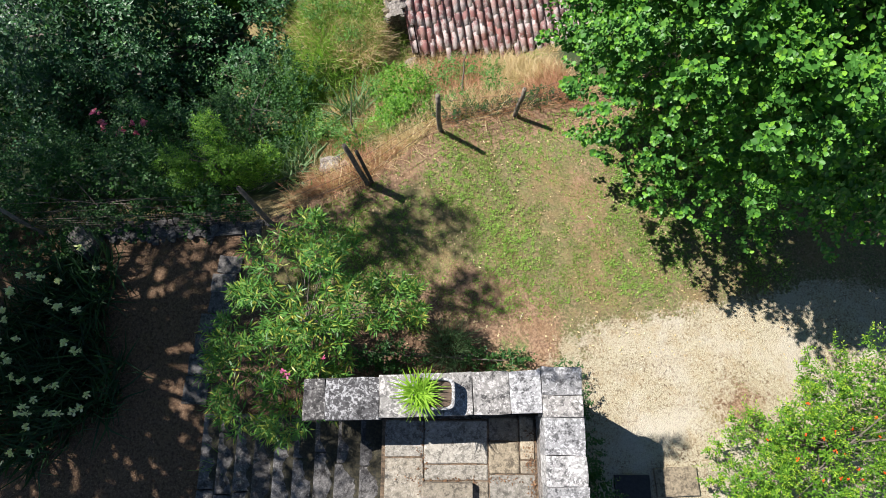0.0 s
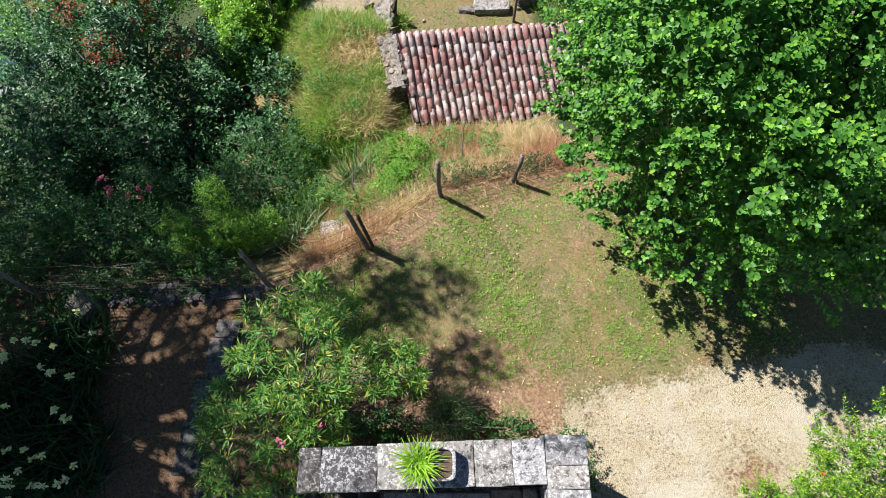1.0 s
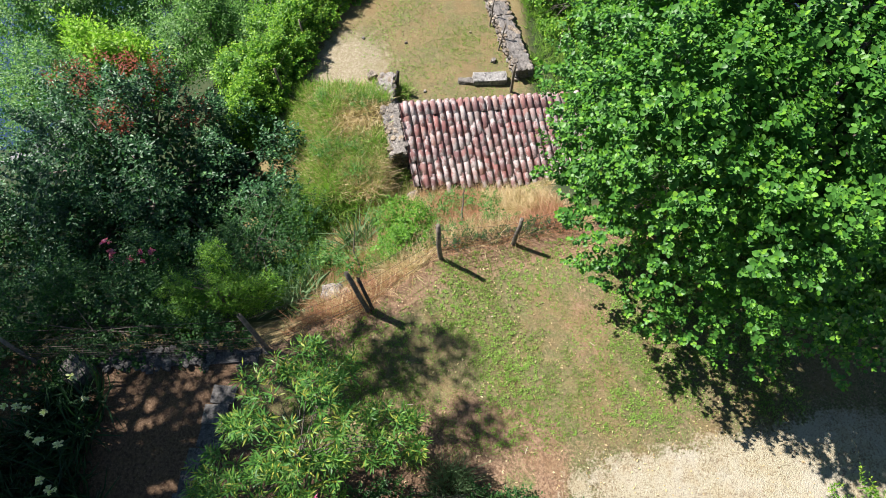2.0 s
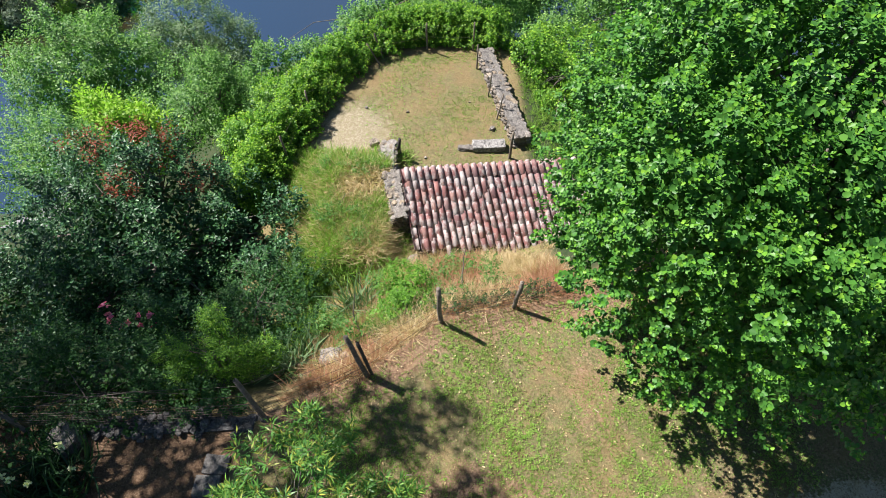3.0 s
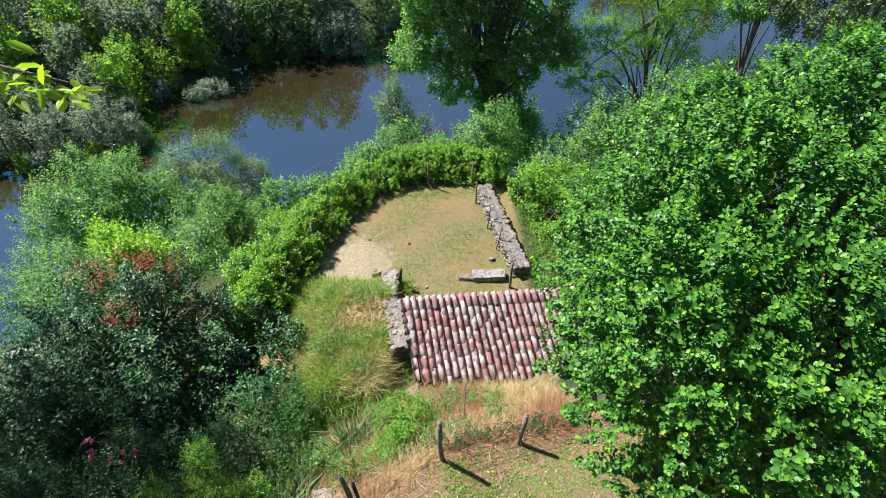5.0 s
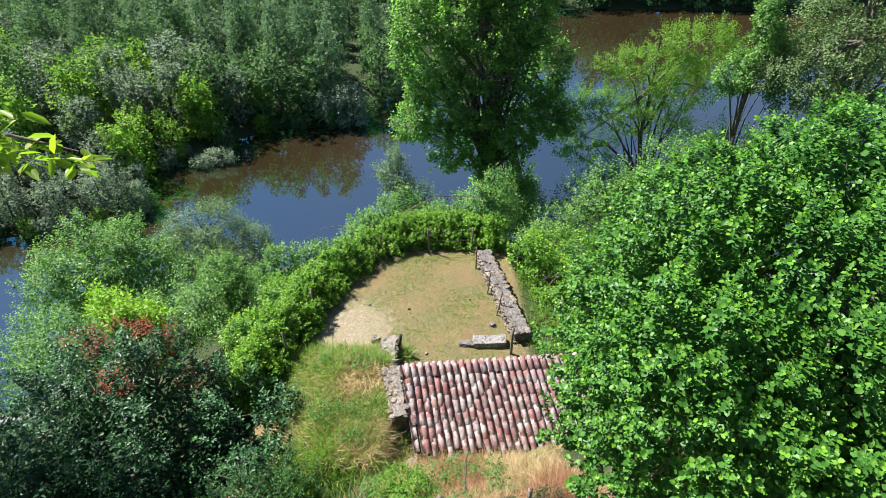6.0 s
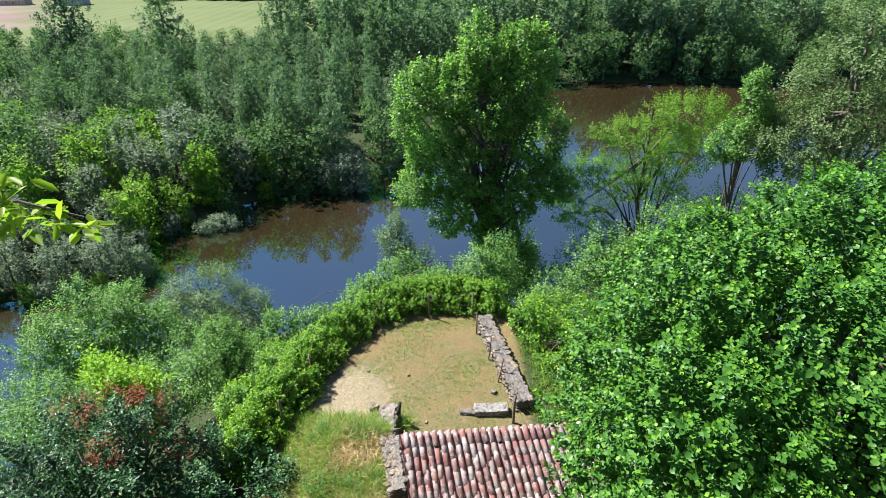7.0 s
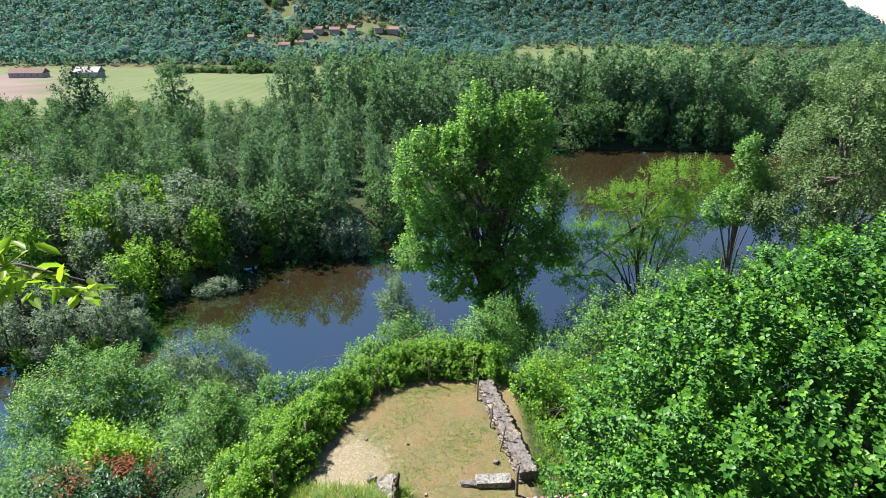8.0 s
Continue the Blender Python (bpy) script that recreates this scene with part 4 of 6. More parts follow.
def tile_mesh(name, r0, r1, length, t=0.014, seg=6, flip=1):
    """A tapered half-round tile lying along y, thick, narrow end up the slope."""
    bm = bmesh.new()
    rings = []
    for y, r in ((0, r0), (-length, r1)):
        for rr in (r, r - t):
            rings.append([bm.verts.new((rr * math.cos(math.pi * i / seg), y, flip * rr * 0.85 * math.sin(math.pi * i / seg))) for i in range(seg + 1)])
    o0, i0, o1, i1 = rings
    for i in range(seg):
        for q in ((o0[i], o0[i + 1], o1[i + 1], o1[i]), (i0[i + 1], i0[i], i1[i], i1[i + 1]), (o1[i], o1[i + 1], i1[i + 1], i1[i])):
            bm.faces.new(q)
    me = bpy.data.meshes.new(name)
    bm.to_mesh(me)
    bm.free()
    me.polygons.foreach_set("use_smooth", [True] * len(me.polygons))
    me.materials.append(MAT["tile"])
    return me


cover_tile = tile_mesh("tile", 0.071, 0.0755, 0.44, 0.008, 8)
rng = np.random.default_rng(11)
for r in range(ROWS):
    shift = rng.uniform(-0.16, 0.16)
    for k in range(7):
        if r == 0 and k > 4:
            continue
        q = on_roof((r + 0.5) * PITCH + rng.normal() * 0.006, k * 0.362 + shift * (k > 0), 0.012 + 0.006 * rng.random())
        ob = put("tile", cover_tile, None, shed)
        ob.matrix_basis = Matrix.Translation(q) @ TILT_M @ pose(0, 0, 0, -0.5 + rng.normal() * 0.4, rng.normal() * 1.2, rng.normal() * 1.3)
under = tile_mesh("channel_tile", 0.085, 0.07, 0.42, 0.014, 5, -1)
vv, ff = np.array([v.co[:] for v in under.vertices]), np.array([p.vertices[:] for p in under.polygons])
V, Fc = [], []
for r in range(ROWS + 1):
    for k in range(7):
        m = Matrix.Translation(on_roof(r * PITCH, k * 0.34, 0.02)) @ TILT_M @ pose(0, 0, 0, -2.5)
        Fc.append(ff + len(V) * len(vv))
        V.append(np.array([(m @ Vector(v))[:] for v in vv]))
tagged(put("channel_tiles", fast_mesh("channel_tiles", np.concatenate(V), np.concatenate(Fc)), MAT["tile"], shed), "dull clay channel tiles between the rows", kind="stuff")

# rubble gable wall along the shed, wall stub, dry-stone wall
def rubble_wall(name, line, width, z0, z1, size, label, seed, material="rubble", jitter=0.05):
    """Dry stones stacked along a line of (x, y); every stone a piece."""
    rng = np.random.default_rng(seed)
    o = (line[0][0], line[0][1], z0)
    ob = base(name, o, label, "stone wall", kind="structure")
    pool = []
    for i in range(9):
        bm = rock_bm(size * 0.85, size * 0.68, size * 0.4, seed + i * 1.9, 2)
        me = bpy.data.meshes.new("stone")
        bm.to_mesh(me)
        bm.free()
        me.materials.append(MAT[material])
        pool.append(me)
    pts = [Vector((*p, 0)) for p in line]
    for a, b in zip(pts[:-1], pts[1:]):
        d = b - a
        n = max(1, int(d.length / (size * 0.85)))
        side = Vector((-d.y, d.x, 0)).normalized()
        cols = max(2, round(width / (size * 0.8)))
        rows = max(1, round((z1 - z0) / (size * 0.6)))
        for i in range(n):
            for c in range(cols):
                for r in range(rows):
                    if 0 < c < cols - 1 and r < rows - 1:
                        continue
                    if r == rows - 1 and 0 < c < cols - 1 and rng.random() < 0.55:
                        continue
                    p = a + d * ((i + 0.5 + rng.uniform(-0.25, 0.25)) / n) + side * ((c + 0.5) / cols - 0.5) * width
                    s = rng.uniform(0.75, 1.2)
                    put("stone", rng.choice(pool), None, ob, m=Matrix.Translation(Vector((p.x - o[0] + rng.normal() * jitter * 0.5, p.y - o[1] + rng.normal() * jitter * 0.5,
                        (r + 0.5) * (z1 - z0) / rows + rng.normal() * jitter * 0.4))) @ pose(0, 0, 0, rng.normal() * 6, rng.normal() * 6, rng.uniform(0, 360)) @ Matrix.Diagonal((s, s, s, 1)))
    bm = bmesh.new()
    for a, b in zip(pts[:-1], pts[1:]):
        d = b - a
        m = Matrix.Translation((a + b) / 2 - Vector(o) + Vector((0, 0, (z0 + z1) / 2 + 0.02))) @ Matrix.Rotation(math.atan2(d.y, d.x), 4, "Z") @ Matrix.Diagonal((d.length * 0.98, width * 0.86, z1 - z0 - 0.02, 1))
        cube = bmesh.ops.create_cube(bm, size=1, matrix=m)
    bmesh.ops.subdivide_edges(bm, edges=bm.edges[:], cuts=7, use_grid_fill=True)
    for v in bm.verts:
        v.co += noise.noise_vector(v.co * 5 + Vector((seed, 0, 0))) * 0.05 + noise.noise_vector(v.co * 14) * 0.025
    part("core", bm, MAT[material], ob, "crumbling grey mortar and earth")
    return ob


rubble_wall("wall_shed_gable", ((-1.50, 11.0), (-1.16, 9.3)), 0.46, -3.6, -2.68, 0.14, "grey lichen-crusted rubble wall beside the tiles", 3)
rubble_wall("wall_stub", ((-1.72, 12.6), (-1.64, 11.2)), 0.46, -3.6, -3.02, 0.15, "broken rubble wall stub with dry weeds", 6)
rubble_wall("wall_dry_stone", ((2.5, 12.85), (1.95, 15.2), (1.5, 17.3)), 0.52, -3.6, -3.08, 0.15, "low dry-stone boundary wall with pale stones", 9)
stub_post = tagged(tubes("post", [[((-1.38, 12.35, -3.6), 0.06), ((-1.37, 12.36, -3.1), 0.06), ((-1.33, 12.36, -2.75), 0.055), ((-1.33, 12.36, -2.74), 0.02)]], MAT["charred"]), "short dark wooden post beside the wall stub", "post")
edge_slab = tagged(part("fallen_slab", block_bm(1.05, 0.38, 0.22, 0.03, 2, 0.03, 14), MAT["parapet"], m=pose(1.45, 12.75, LAWN2 - 0.02, 0, 0, 3)), "pale flat stone slab lying on dry grass", "slab")
edge_stone = tagged(part("fallen_stone", rock_bm(0.34, 0.16, 0.12, 5, 3), MAT["rubble"], m=pose(0.72, 12.7, LAWN2 + 0.03)), "brown weathered stone beside the slab", "stone")
fence("boundary_fence", (((2.08, 12.3, LAWN2), (2.1, 12.35, -2.45), 0.045), ((1.78, 14.1, LAWN2), (1.95, 14.2, -2.55), 0.025), ((1.55, 15.2, LAWN2), (1.62, 15.2, -2.5), 0.025), ((1.2, 16.7, LAWN2), (1.2, 16.7, -2.5), 0.03)),
      "thin wooden stakes with wire along the wall", (0.5, 0.9), MAT["wood"])
fence("rear_fence", (((1.1, 17.75, LAWN2), (1.1, 17.75, -2.35), 0.035), ((-0.6, 17.8, LAWN2), (-0.6, 17.8, -2.4), 0.035), ((-2.2, 17.3, LAWN2), (-2.45, 17.4, -2.55), 0.035), ((-2.3, 16.9, LAWN2), (-2.7, 17.1, -2.75), 0.03),
                    ((-4.3, 14.0, LAWN2), (-4.35, 14.0, -2.3), 0.03), ((-4.75, 12.0, LAWN2), (-4.8, 12.0, -2.3), 0.035)), "grey fence posts grown over with ivy", (0.5, 0.9), MAT["wood"])


# stones about the bank and path
for i, (x, y, s, w) in enumerate(((-2.15, 4.35, 0.26, "grey boulder in the dry grass of the bank"), (-1.85, 4.2, 0.17, "small grey stone in dry grass"), (-0.75, 8.1, 0.3, "grey lichened rock below the tiled roof"),
                                  (-6.1, 2.55, 0.34, "dark mossy rock beside the shaded path"), (-2.2, 12.9, 0.2, "dark broken stump on sandy ground"), (1.6, 13.6, 0.12, "small pale stone on dry lawn"), (0.25, 5.15, 0.12, "dark stone half buried by the fence"), (0.62, 5.3, 0.1, "dark stone half buried by the fence"), (1.75, 5.55, 0.14, "dark stone half buried by the fence"), (-0.55, 12.3, 0.06, "small grey stone on dry lawn"), (-2.6, 14.6, 0.07, "small grey stone on dry lawn"), (-1.2, 14.4, 0.06, "small pale stone on dry lawn"), (0.9, 14.9, 0.05, "small pale stone on dry lawn"))):
    tagged(part("rock", rock_bm(s, s * 0.8, s * 0.75, i + 2, 3), MAT["rubble"], m=pose(x, y, ground_z(x, y) + s * (0.45 if i < 3 else 0.25), 0, 0, i * 50)), w, "rock")
rubble_wall("wall_path_edge", ((-6.2, 2.75), (-3.1, 2.85)), 0.26, -0.06, 0.035, 0.10, "low rough stone edging of the path", 12, "step", 0.1)
curb = base("path_kerb", (-3.85, 1.2, 0), "worn grey stone kerb along the dirt path", "kerb", kind="structure")
y = -0.1
for i in range(7):
    l = RNG.uniform(0.3, 0.5)
    part("kerbstone", block_bm(0.4, l - 0.008, 0.09, 0.012, 1, 0.012, i + 90), MAT["step"], curb, m=pose(RNG.uniform(-0.05, 0.03) - 0.1 + 0.06 * i, y + l / 2 - 1.2, -0.05, 0, 0, RNG.uniform(-5, 5)))
    y += l

# ---- plants near the terrace
tree("lime_tree", (5.6, 5.6, 0), [(5.0, 5.4, 3.0, 3.3, 3.25, 3.2), (7.2, 6.6, 3.5, 3.2, 3.0, 3.0), (5.3, 5.1, 2.0, 2.25, 1.95, 1.6), (3.95, 7.5, 2.5, 1.75, 1.5, 1.7), (8.2, 8.2, 2.4, 2.6, 2.4, 2.4),
                                 (3.3, 4.6, 4.0, 1.45, 1.3, 1.4), (4.6, 3.5, 3.4, 1.4, 1.2, 1.3), (4.0, 6.6, 4.8, 1.5, 1.4, 1.3), (6.2, 4.2, 4.6, 1.5, 1.4, 1.3), (5.6, 6.6, 5.6, 1.5, 1.4, 1.1), (3.2, 5.6, 2.6, 1.4, 1.2, 1.4), (6.2, 3.2, 2.4, 1.3, 1.0, 1.1)],
     "large lime tree with dense fresh green heart-shaped leaves", "tree", MAT["lime"], 156000, 0.073, 0.064, 0.09, 21, OVAL, 14, 3.9, 0.25, 0.5, 3, 0.35, wave=0.75, rough=0.15, gap=-0.75, inner=1.2, tips=MAT["lime_tip"])

tree("ash_tree", (-8.2, 9.2, ground_z(-8.2, 9.2)), [(-8.4, 9.2, -3.6, 3.3, 2.8, 2.6), (-5.7, 9.2, -4.4, 2.1, 2.2, 2.0), (-11.2, 9.4, -5.4, 2.3, 2.4, 2.0), (-7.2, 6.6, -3.9, 2.6, 1.9, 1.9), (-10.2, 6.4, -4.2, 2.8, 2.2, 2.0), (-8.8, 5.0, -4.0, 3.2, 1.4, 2.4), (-4.7, 8.4, -3.7, 1.05, 1.4, 1.2)],
     "broad dark green ash tree on the steep bank", "tree", MAT["dark"], 62000, 0.128, 0.072, 0.2, 22, OVAL, 11, 4.0, 0.2, 0.3, 5, wave=1.9, rough=0.24, gap=-0.2, inner=1.3, tips=MAT["dark_tip"])

tree("oleander", (-1.9, 1.0, 0), [(-1.95, 1.45, 1.75, 0.85, 0.75, 0.6), (-2.45, 0.3, 1.6, 0.62, 0.75, 0.6), (-0.7, 1.3, 1.45, 0.5, 0.38, 0.3), (-1.75, 2.15, 1.6, 0.5, 0.4, 0.4), (-1.7, 0.75, 1.6, 0.6, 0.5, 0.45), (-2.5, 1.0, 1.5, 0.6, 0.55, 0.5), (-1.95, -0.1, 1.7, 0.5, 0.45, 0.4)],
     "bushy oleander with long narrow leaves and few pink flowers", "shrub", MAT["oleander"], 9000, 0.15, 0.026, 0.03, 23, LANCE, 15, 1.5, -0.05, 0.75, 7, wave=0.7, rough=0.2, gap=-0.35, fill=0.0, tips=MAT["oleander_tip"])

tree("pomegranate_bush", (5.6, -0.6, 0), [(5.5, -0.55, 0.85, 1.0, 0.65, 0.65), (6.2, 0.2, 1.1, 0.85, 0.6, 0.7), (4.75, -1.0, 0.7, 0.75, 0.5, 0.5), (5.8, -1.3, 0.9, 1.2, 0.6, 0.7), (5.0, -0.45, 0.75, 0.6, 0.35, 0.45), (6.9, -0.5, 1.1, 0.9, 0.8, 0.7)],
     "bright green pomegranate bush with small orange flowers", "shrub", MAT["shrub"], 26000, 0.058, 0.024, 0.04, 24, LANCE, 24, 6.5, 0.0, 0.55, 6, wave=0.7, rough=0.28, gap=-0.35, fill=0.5, inner=1.2, tips=MAT["shrub_tip"])

# flowers on the bushes belong to them
def blossom_mesh(name, size, petals, material, seed):
    rng = np.random.default_rng(seed)
    D = unit(rng.normal(size=(petals, 3)) + np.array([0, 0, 0.4]))
    me = fast_mesh(name, *leaf_arrays(rng.normal(size=(petals, 3)) * size * 0.25, D, rng.normal(size=(petals, 3)) + np.array([0, 0, 0.6]), size * rng.uniform(0.7, 1.2, petals), size * 0.6, OVAL))
    me.materials.append(material)
    return me


def blossoms(ob, spots, size, petals, material, seed, label):
    pool = [blossom_mesh("flower", size, petals, material, seed + i) for i in range(3)]
    for i, p in enumerate(spots):
        put("flower", pool[i % 3], None, ob, label, Matrix.Translation(Vector(p) - ob.matrix_basis.translation) @ pose(0, 0, 0, 0, 0, 77 * i))


rng = np.random.default_rng(31)
blossoms(THING["pomegranate_bush"], [(5.5 + rng.normal() * 0.6, -0.75 + rng.normal() * 0.4, 1.4 + rng.normal() * 0.12) for _ in range(26)], 0.03, 6, MAT["orange"], 2, "small orange flower")
blossoms(THING["oleander"], [(-1.95, 0.33, 2.25), (-1.5, 0.5, 2.1), (-1.9, 0.28, 2.27)], 0.05, 6, MAT["pink"], 3, "pink oleander flower")


def blade_clump(name, at, r, n, length, width, label, category, material, seed, flowers=0, spread=0.7, petal=None):
    rng = np.random.default_rng(seed)
    ob = base(name, at, label, category)
    a, q = rng.random(n) * 6.28, r * np.sqrt(rng.random(n))
    P = np.stack([q * np.cos(a), q * np.sin(a), np.full(n, -0.02)], -1)
    D = np.stack([rng.normal(size=n) * spread, rng.normal(size=n) * spread, np.ones(n)], -1) + P * np.array([0.5, 0.5, 0]) / max(r, 0.1)
    tagged(leaves("foliage", P, D, unit(P + rng.normal(size=(n, 3)) * 0.3 + np.array([0, 0, 0.5])), length * rng.uniform(0.6, 1.2, n), width, BLADE, material, ob), kind="stuff")
    if flowers:
        pool = [blossom_mesh("flower", 0.065, 16, petal or MAT["cream"], seed + i) for i in range(3)]
        a, q = rng.random(flowers) * 6.28, r * 1.1 * np.sqrt(rng.random(flowers))
        for i, s in enumerate(np.stack([q * np.cos(a), q * np.sin(a), length * rng.uniform(0.8, 1.1, flowers)], -1)):
            tubes("stem", [[((s[0] * 0.7, s[1] * 0.7, 0), 0.006), (tuple(s * np.array([0.85, 0.85, 0.5])), 0.005), (tuple(s), 0.004)]], material, ob, sides=4)
            put("flower", pool[i % 3], None, ob, "cream iris flower", Matrix.Translation(s) @ pose(0, 0, 0, 0, 0, 60 * i))
    return ob


for i, (x, y, r, n, f) in enumerate(((-6.3, 1.1, 0.75, 420, 15), (-5.75, 0.2, 0.6, 340, 15), (-6.6, -0.3, 0.8, 380, 14), (-6.0, 1.9, 0.5, 220, 3), (-7.2, 0.6, 0.8, 360, 12))):
    blade_clump("iris_clump", (x, y, 0), r, n, 0.75, 0.035, "clump of dark sword leaves with cream flowers", "flowers", MAT["iris"], 40 + i, f)
blade_clump("grass_clump", (-3.35, -0.95, 0), 0.12, 60, 0.4, 0.014, "tuft of green grass at the stair foot", "grass", MAT["grass"], 60)
blade_clump("lavender", (0.15, 0.82, 0), 0.26, 420, 0.5, 0.011, "grey-green lavender tuft below the parapet", "plant", MAT["willow"], 61, spread=0.35)
blade_clump("lily_clump", (-2.75, 4.3, ground_z(-2.75, 4.3)), 0.35, 160, 0.7, 0.05, "clump of broad pale green leaves on the bank", "plant", MAT["willow"], 62)
blade_clump("lily_clump", (-1.9, 6.0, ground_z(-1.9, 6.0)), 0.35, 200, 0.9, 0.04, "clump of tall pale green leaves on the bank", "plant", MAT["willow"], 63, spread=0.4)

BUSHES = (
    # name, foot, lobes, label, leaf, n, count, length, width, seed
    ("privet_bush", (-4.0, 4.0), [(-4.0, 4.0, -0.1, 0.4, 0.4, 0.85), (-4.4, 3.9, -0.1, 0.3, 0.3, 0.8), (-3.7, 4.2, -0.3, 0.32, 0.32, 0.7), (-4.8, 4.1, -0.3, 0.35, 0.35, 0.6), (-4.15, 4.5, 0.0, 0.3, 0.3, 0.9), (-3.35, 4.3, -0.6, 0.3, 0.35, 0.5), (-4.6, 3.5, -0.3, 0.3, 0.25, 0.5)], "bright green upright privet bush behind the fence", "shrub", 800, 14, 0.05, 0.02, 71),
    ("bramble_bush", (-6.3, 4.0), [(-6.2, 3.9, -0.4, 1.5, 0.9, 0.7), (-5.0, 3.4, -0.25, 1.2, 0.5, 0.45), (-7.6, 3.8, -0.2, 1.3, 1.0, 0.7), (-4.2, 3.1, 0.0, 0.9, 0.35, 0.3), (-5.6, 2.9, 0.05, 1.0, 0.28, 0.25), (-7.3, 2.7, 0.15, 0.9, 0.55, 0.4), (-6.7, 2.25, 0.08, 0.6, 0.35, 0.3)], "dark tangled brambles and ivy behind the fence", "bramble", 1900, 12, 0.06, 0.045, 72),
    ("bramble_bush", (-4.2, 6.3), [(-4.4, 6.3, -2.4, 1.2, 1.3, 0.9), (-3.3, 5.2, -1.6, 0.8, 0.9, 0.7), (-4.8, 5.0, -1.4, 1.1, 1.0, 0.9), (-3.7, 7.3, -2.8, 0.8, 0.9, 0.7)], "green brambles on the steep bank", "bramble", 1300, 12, 0.06, 0.045, 73),
    ("ivy_bush", (-0.95, 6.3), [(-0.95, 6.2, -1.2, 0.42, 0.75, 0.45), (-0.6, 5.3, -0.5, 0.45, 0.4, 0.3), (-0.6, 6.0, -0.95, 0.45, 0.55, 0.35), (-1.2, 5.5, -0.9, 0.35, 0.4, 0.3)], "bright green ivy mound on the bank", "ivy", 640, 12, 0.048, 0.04, 74),
    ("weed_patch", (0.4, 5.9), [(0.35, 5.75, -0.55, 0.5, 0.35, 0.25), (1.1, 6.2, -0.85, 0.5, 0.4, 0.25), (-0.1, 6.9, -1.7, 0.5, 0.4, 0.25), (0.9, 7.3, -1.95, 0.6, 0.4, 0.22), (0.2, 7.6, -2.3, 0.5, 0.35, 0.22)], "green weeds growing through dead grass", "green", 260, 12, 0.05, 0.03, 174),
    ("weed_patch", (-1.7, 5.0), [(-1.7, 4.9, -0.7, 0.4, 0.35, 0.3), (-2.4, 5.4, -1.3, 0.5, 0.4, 0.35), (-1.5, 6.6, -1.9, 0.4, 0.5, 0.35)], "green weeds and nettles on the bank", "green", 190, 12, 0.06, 0.03, 175),
    ("weed_patch", (-3.2, 9.4), [(-3.2, 9.4, -2.6, 0.55, 0.5, 0.28), (-2.4, 11.2, -2.75, 0.6, 0.45, 0.28), (-3.4, 11.4, -2.9, 0.4, 0.4, 0.22), (-2.4, 9.6, -2.7, 0.4, 0.5, 0.25), (-2.2, 8.6, -2.6, 0.45, 0.4, 0.25)], "rounded green weed clumps in the grass", "green", 330, 12, 0.07, 0.02, 176),
    ("ground_ivy", (-0.6, 0.75), [(-0.9, 0.65, 0.2, 0.6, 0.25, 0.25), (0.55, 0.62, 0.12, 0.4, 0.18, 0.2), (1.15, 0.65, 0.1, 0.3, 0.15, 0.15)], "low green leafy plants under the parapet", "bramble", 150, 12, 0.05, 0.04, 75),
    # dark leafy strip added to stand for the shade of weeds below the netting
    ("ground_ivy", (0.6, 5.25), [(0.2, 5.12, -0.08, 0.4, 0.16, 0.14), (0.75, 5.25, -0.08, 0.4, 0.16, 0.14), (1.35, 5.36, -0.08, 0.4, 0.16, 0.14), (2.0, 5.5, -0.08, 0.5, 0.18, 0.15)], "dark ivy strip standing in for shaded weeds by the fence", "bramble", 260, 12, 0.045, 0.036, 176),
    ("wall_shrub", (2.1, -0.8), [(2.1, -0.6, 0.3, 0.28, 0.75, 0.4), (2.35, -1.5, 0.35, 0.3, 0.5, 0.4), (2.0, 0.25, 0.2, 0.2, 0.35, 0.25)], "dark green shrub at the terrace foot", "bramble", 300, 12, 0.045, 0.035, 76),
)
for name, (x, y), lobes, label, leaf, n, count, ln, wd, seed in BUSHES:
    tree(name, (x, y, ground_z(x, y)), lobes, label, "shrub", MAT[leaf], n * count, ln, wd, 0.03, seed, LANCE, 12, 4.5, 0.1, 0.6 if name == "privet_bush" else 0.3, 0 if name == "weed_patch" else 3, wave=0.7, rough=0.22, gap=-0.6, fill=0.5)
rose = tree("rose_bush", (-6.1, 5.4, ground_z(-6.1, 5.4)), [(-6.0, 5.2, -0.9, 0.7, 0.6, 0.7)], "rose bush with pink flowers in shade", "shrub", MAT["bramble"], 2400, 0.06, 0.04, 0.03, 78)
blossoms(rose, [(-6.0 + rng.normal() * 0.35, 5.0 + rng.normal() * 0.2, -0.4 + rng.normal() * 0.2) for _ in range(12)], 0.08, 12, MAT["pink"], 5, "pink rose flower")

# ivy hedge round the lower lawn
HEDGE = ((-5.2, 10.6, 0.5), (-5.05, 11.5, 0.6), (-4.9, 12.5, 0.7), (-4.45, 13.6, 0.8), (-4.2, 14.8, 0.75), (-3.5, 16.0, 0.75), (-2.7, 17.2, 0.7), (-1.5, 18.2, 0.75), (-0.3, 18.35, 0.75), (0.8, 18.3, 0.75), (1.9, 17.9, 0.7))
EDGE = [HEDGE[0]] + [q for a, b in zip(HEDGE[:-1], HEDGE[1:]) for q in (tuple((u + v) / 2 for u, v in zip(a, b)), b)]
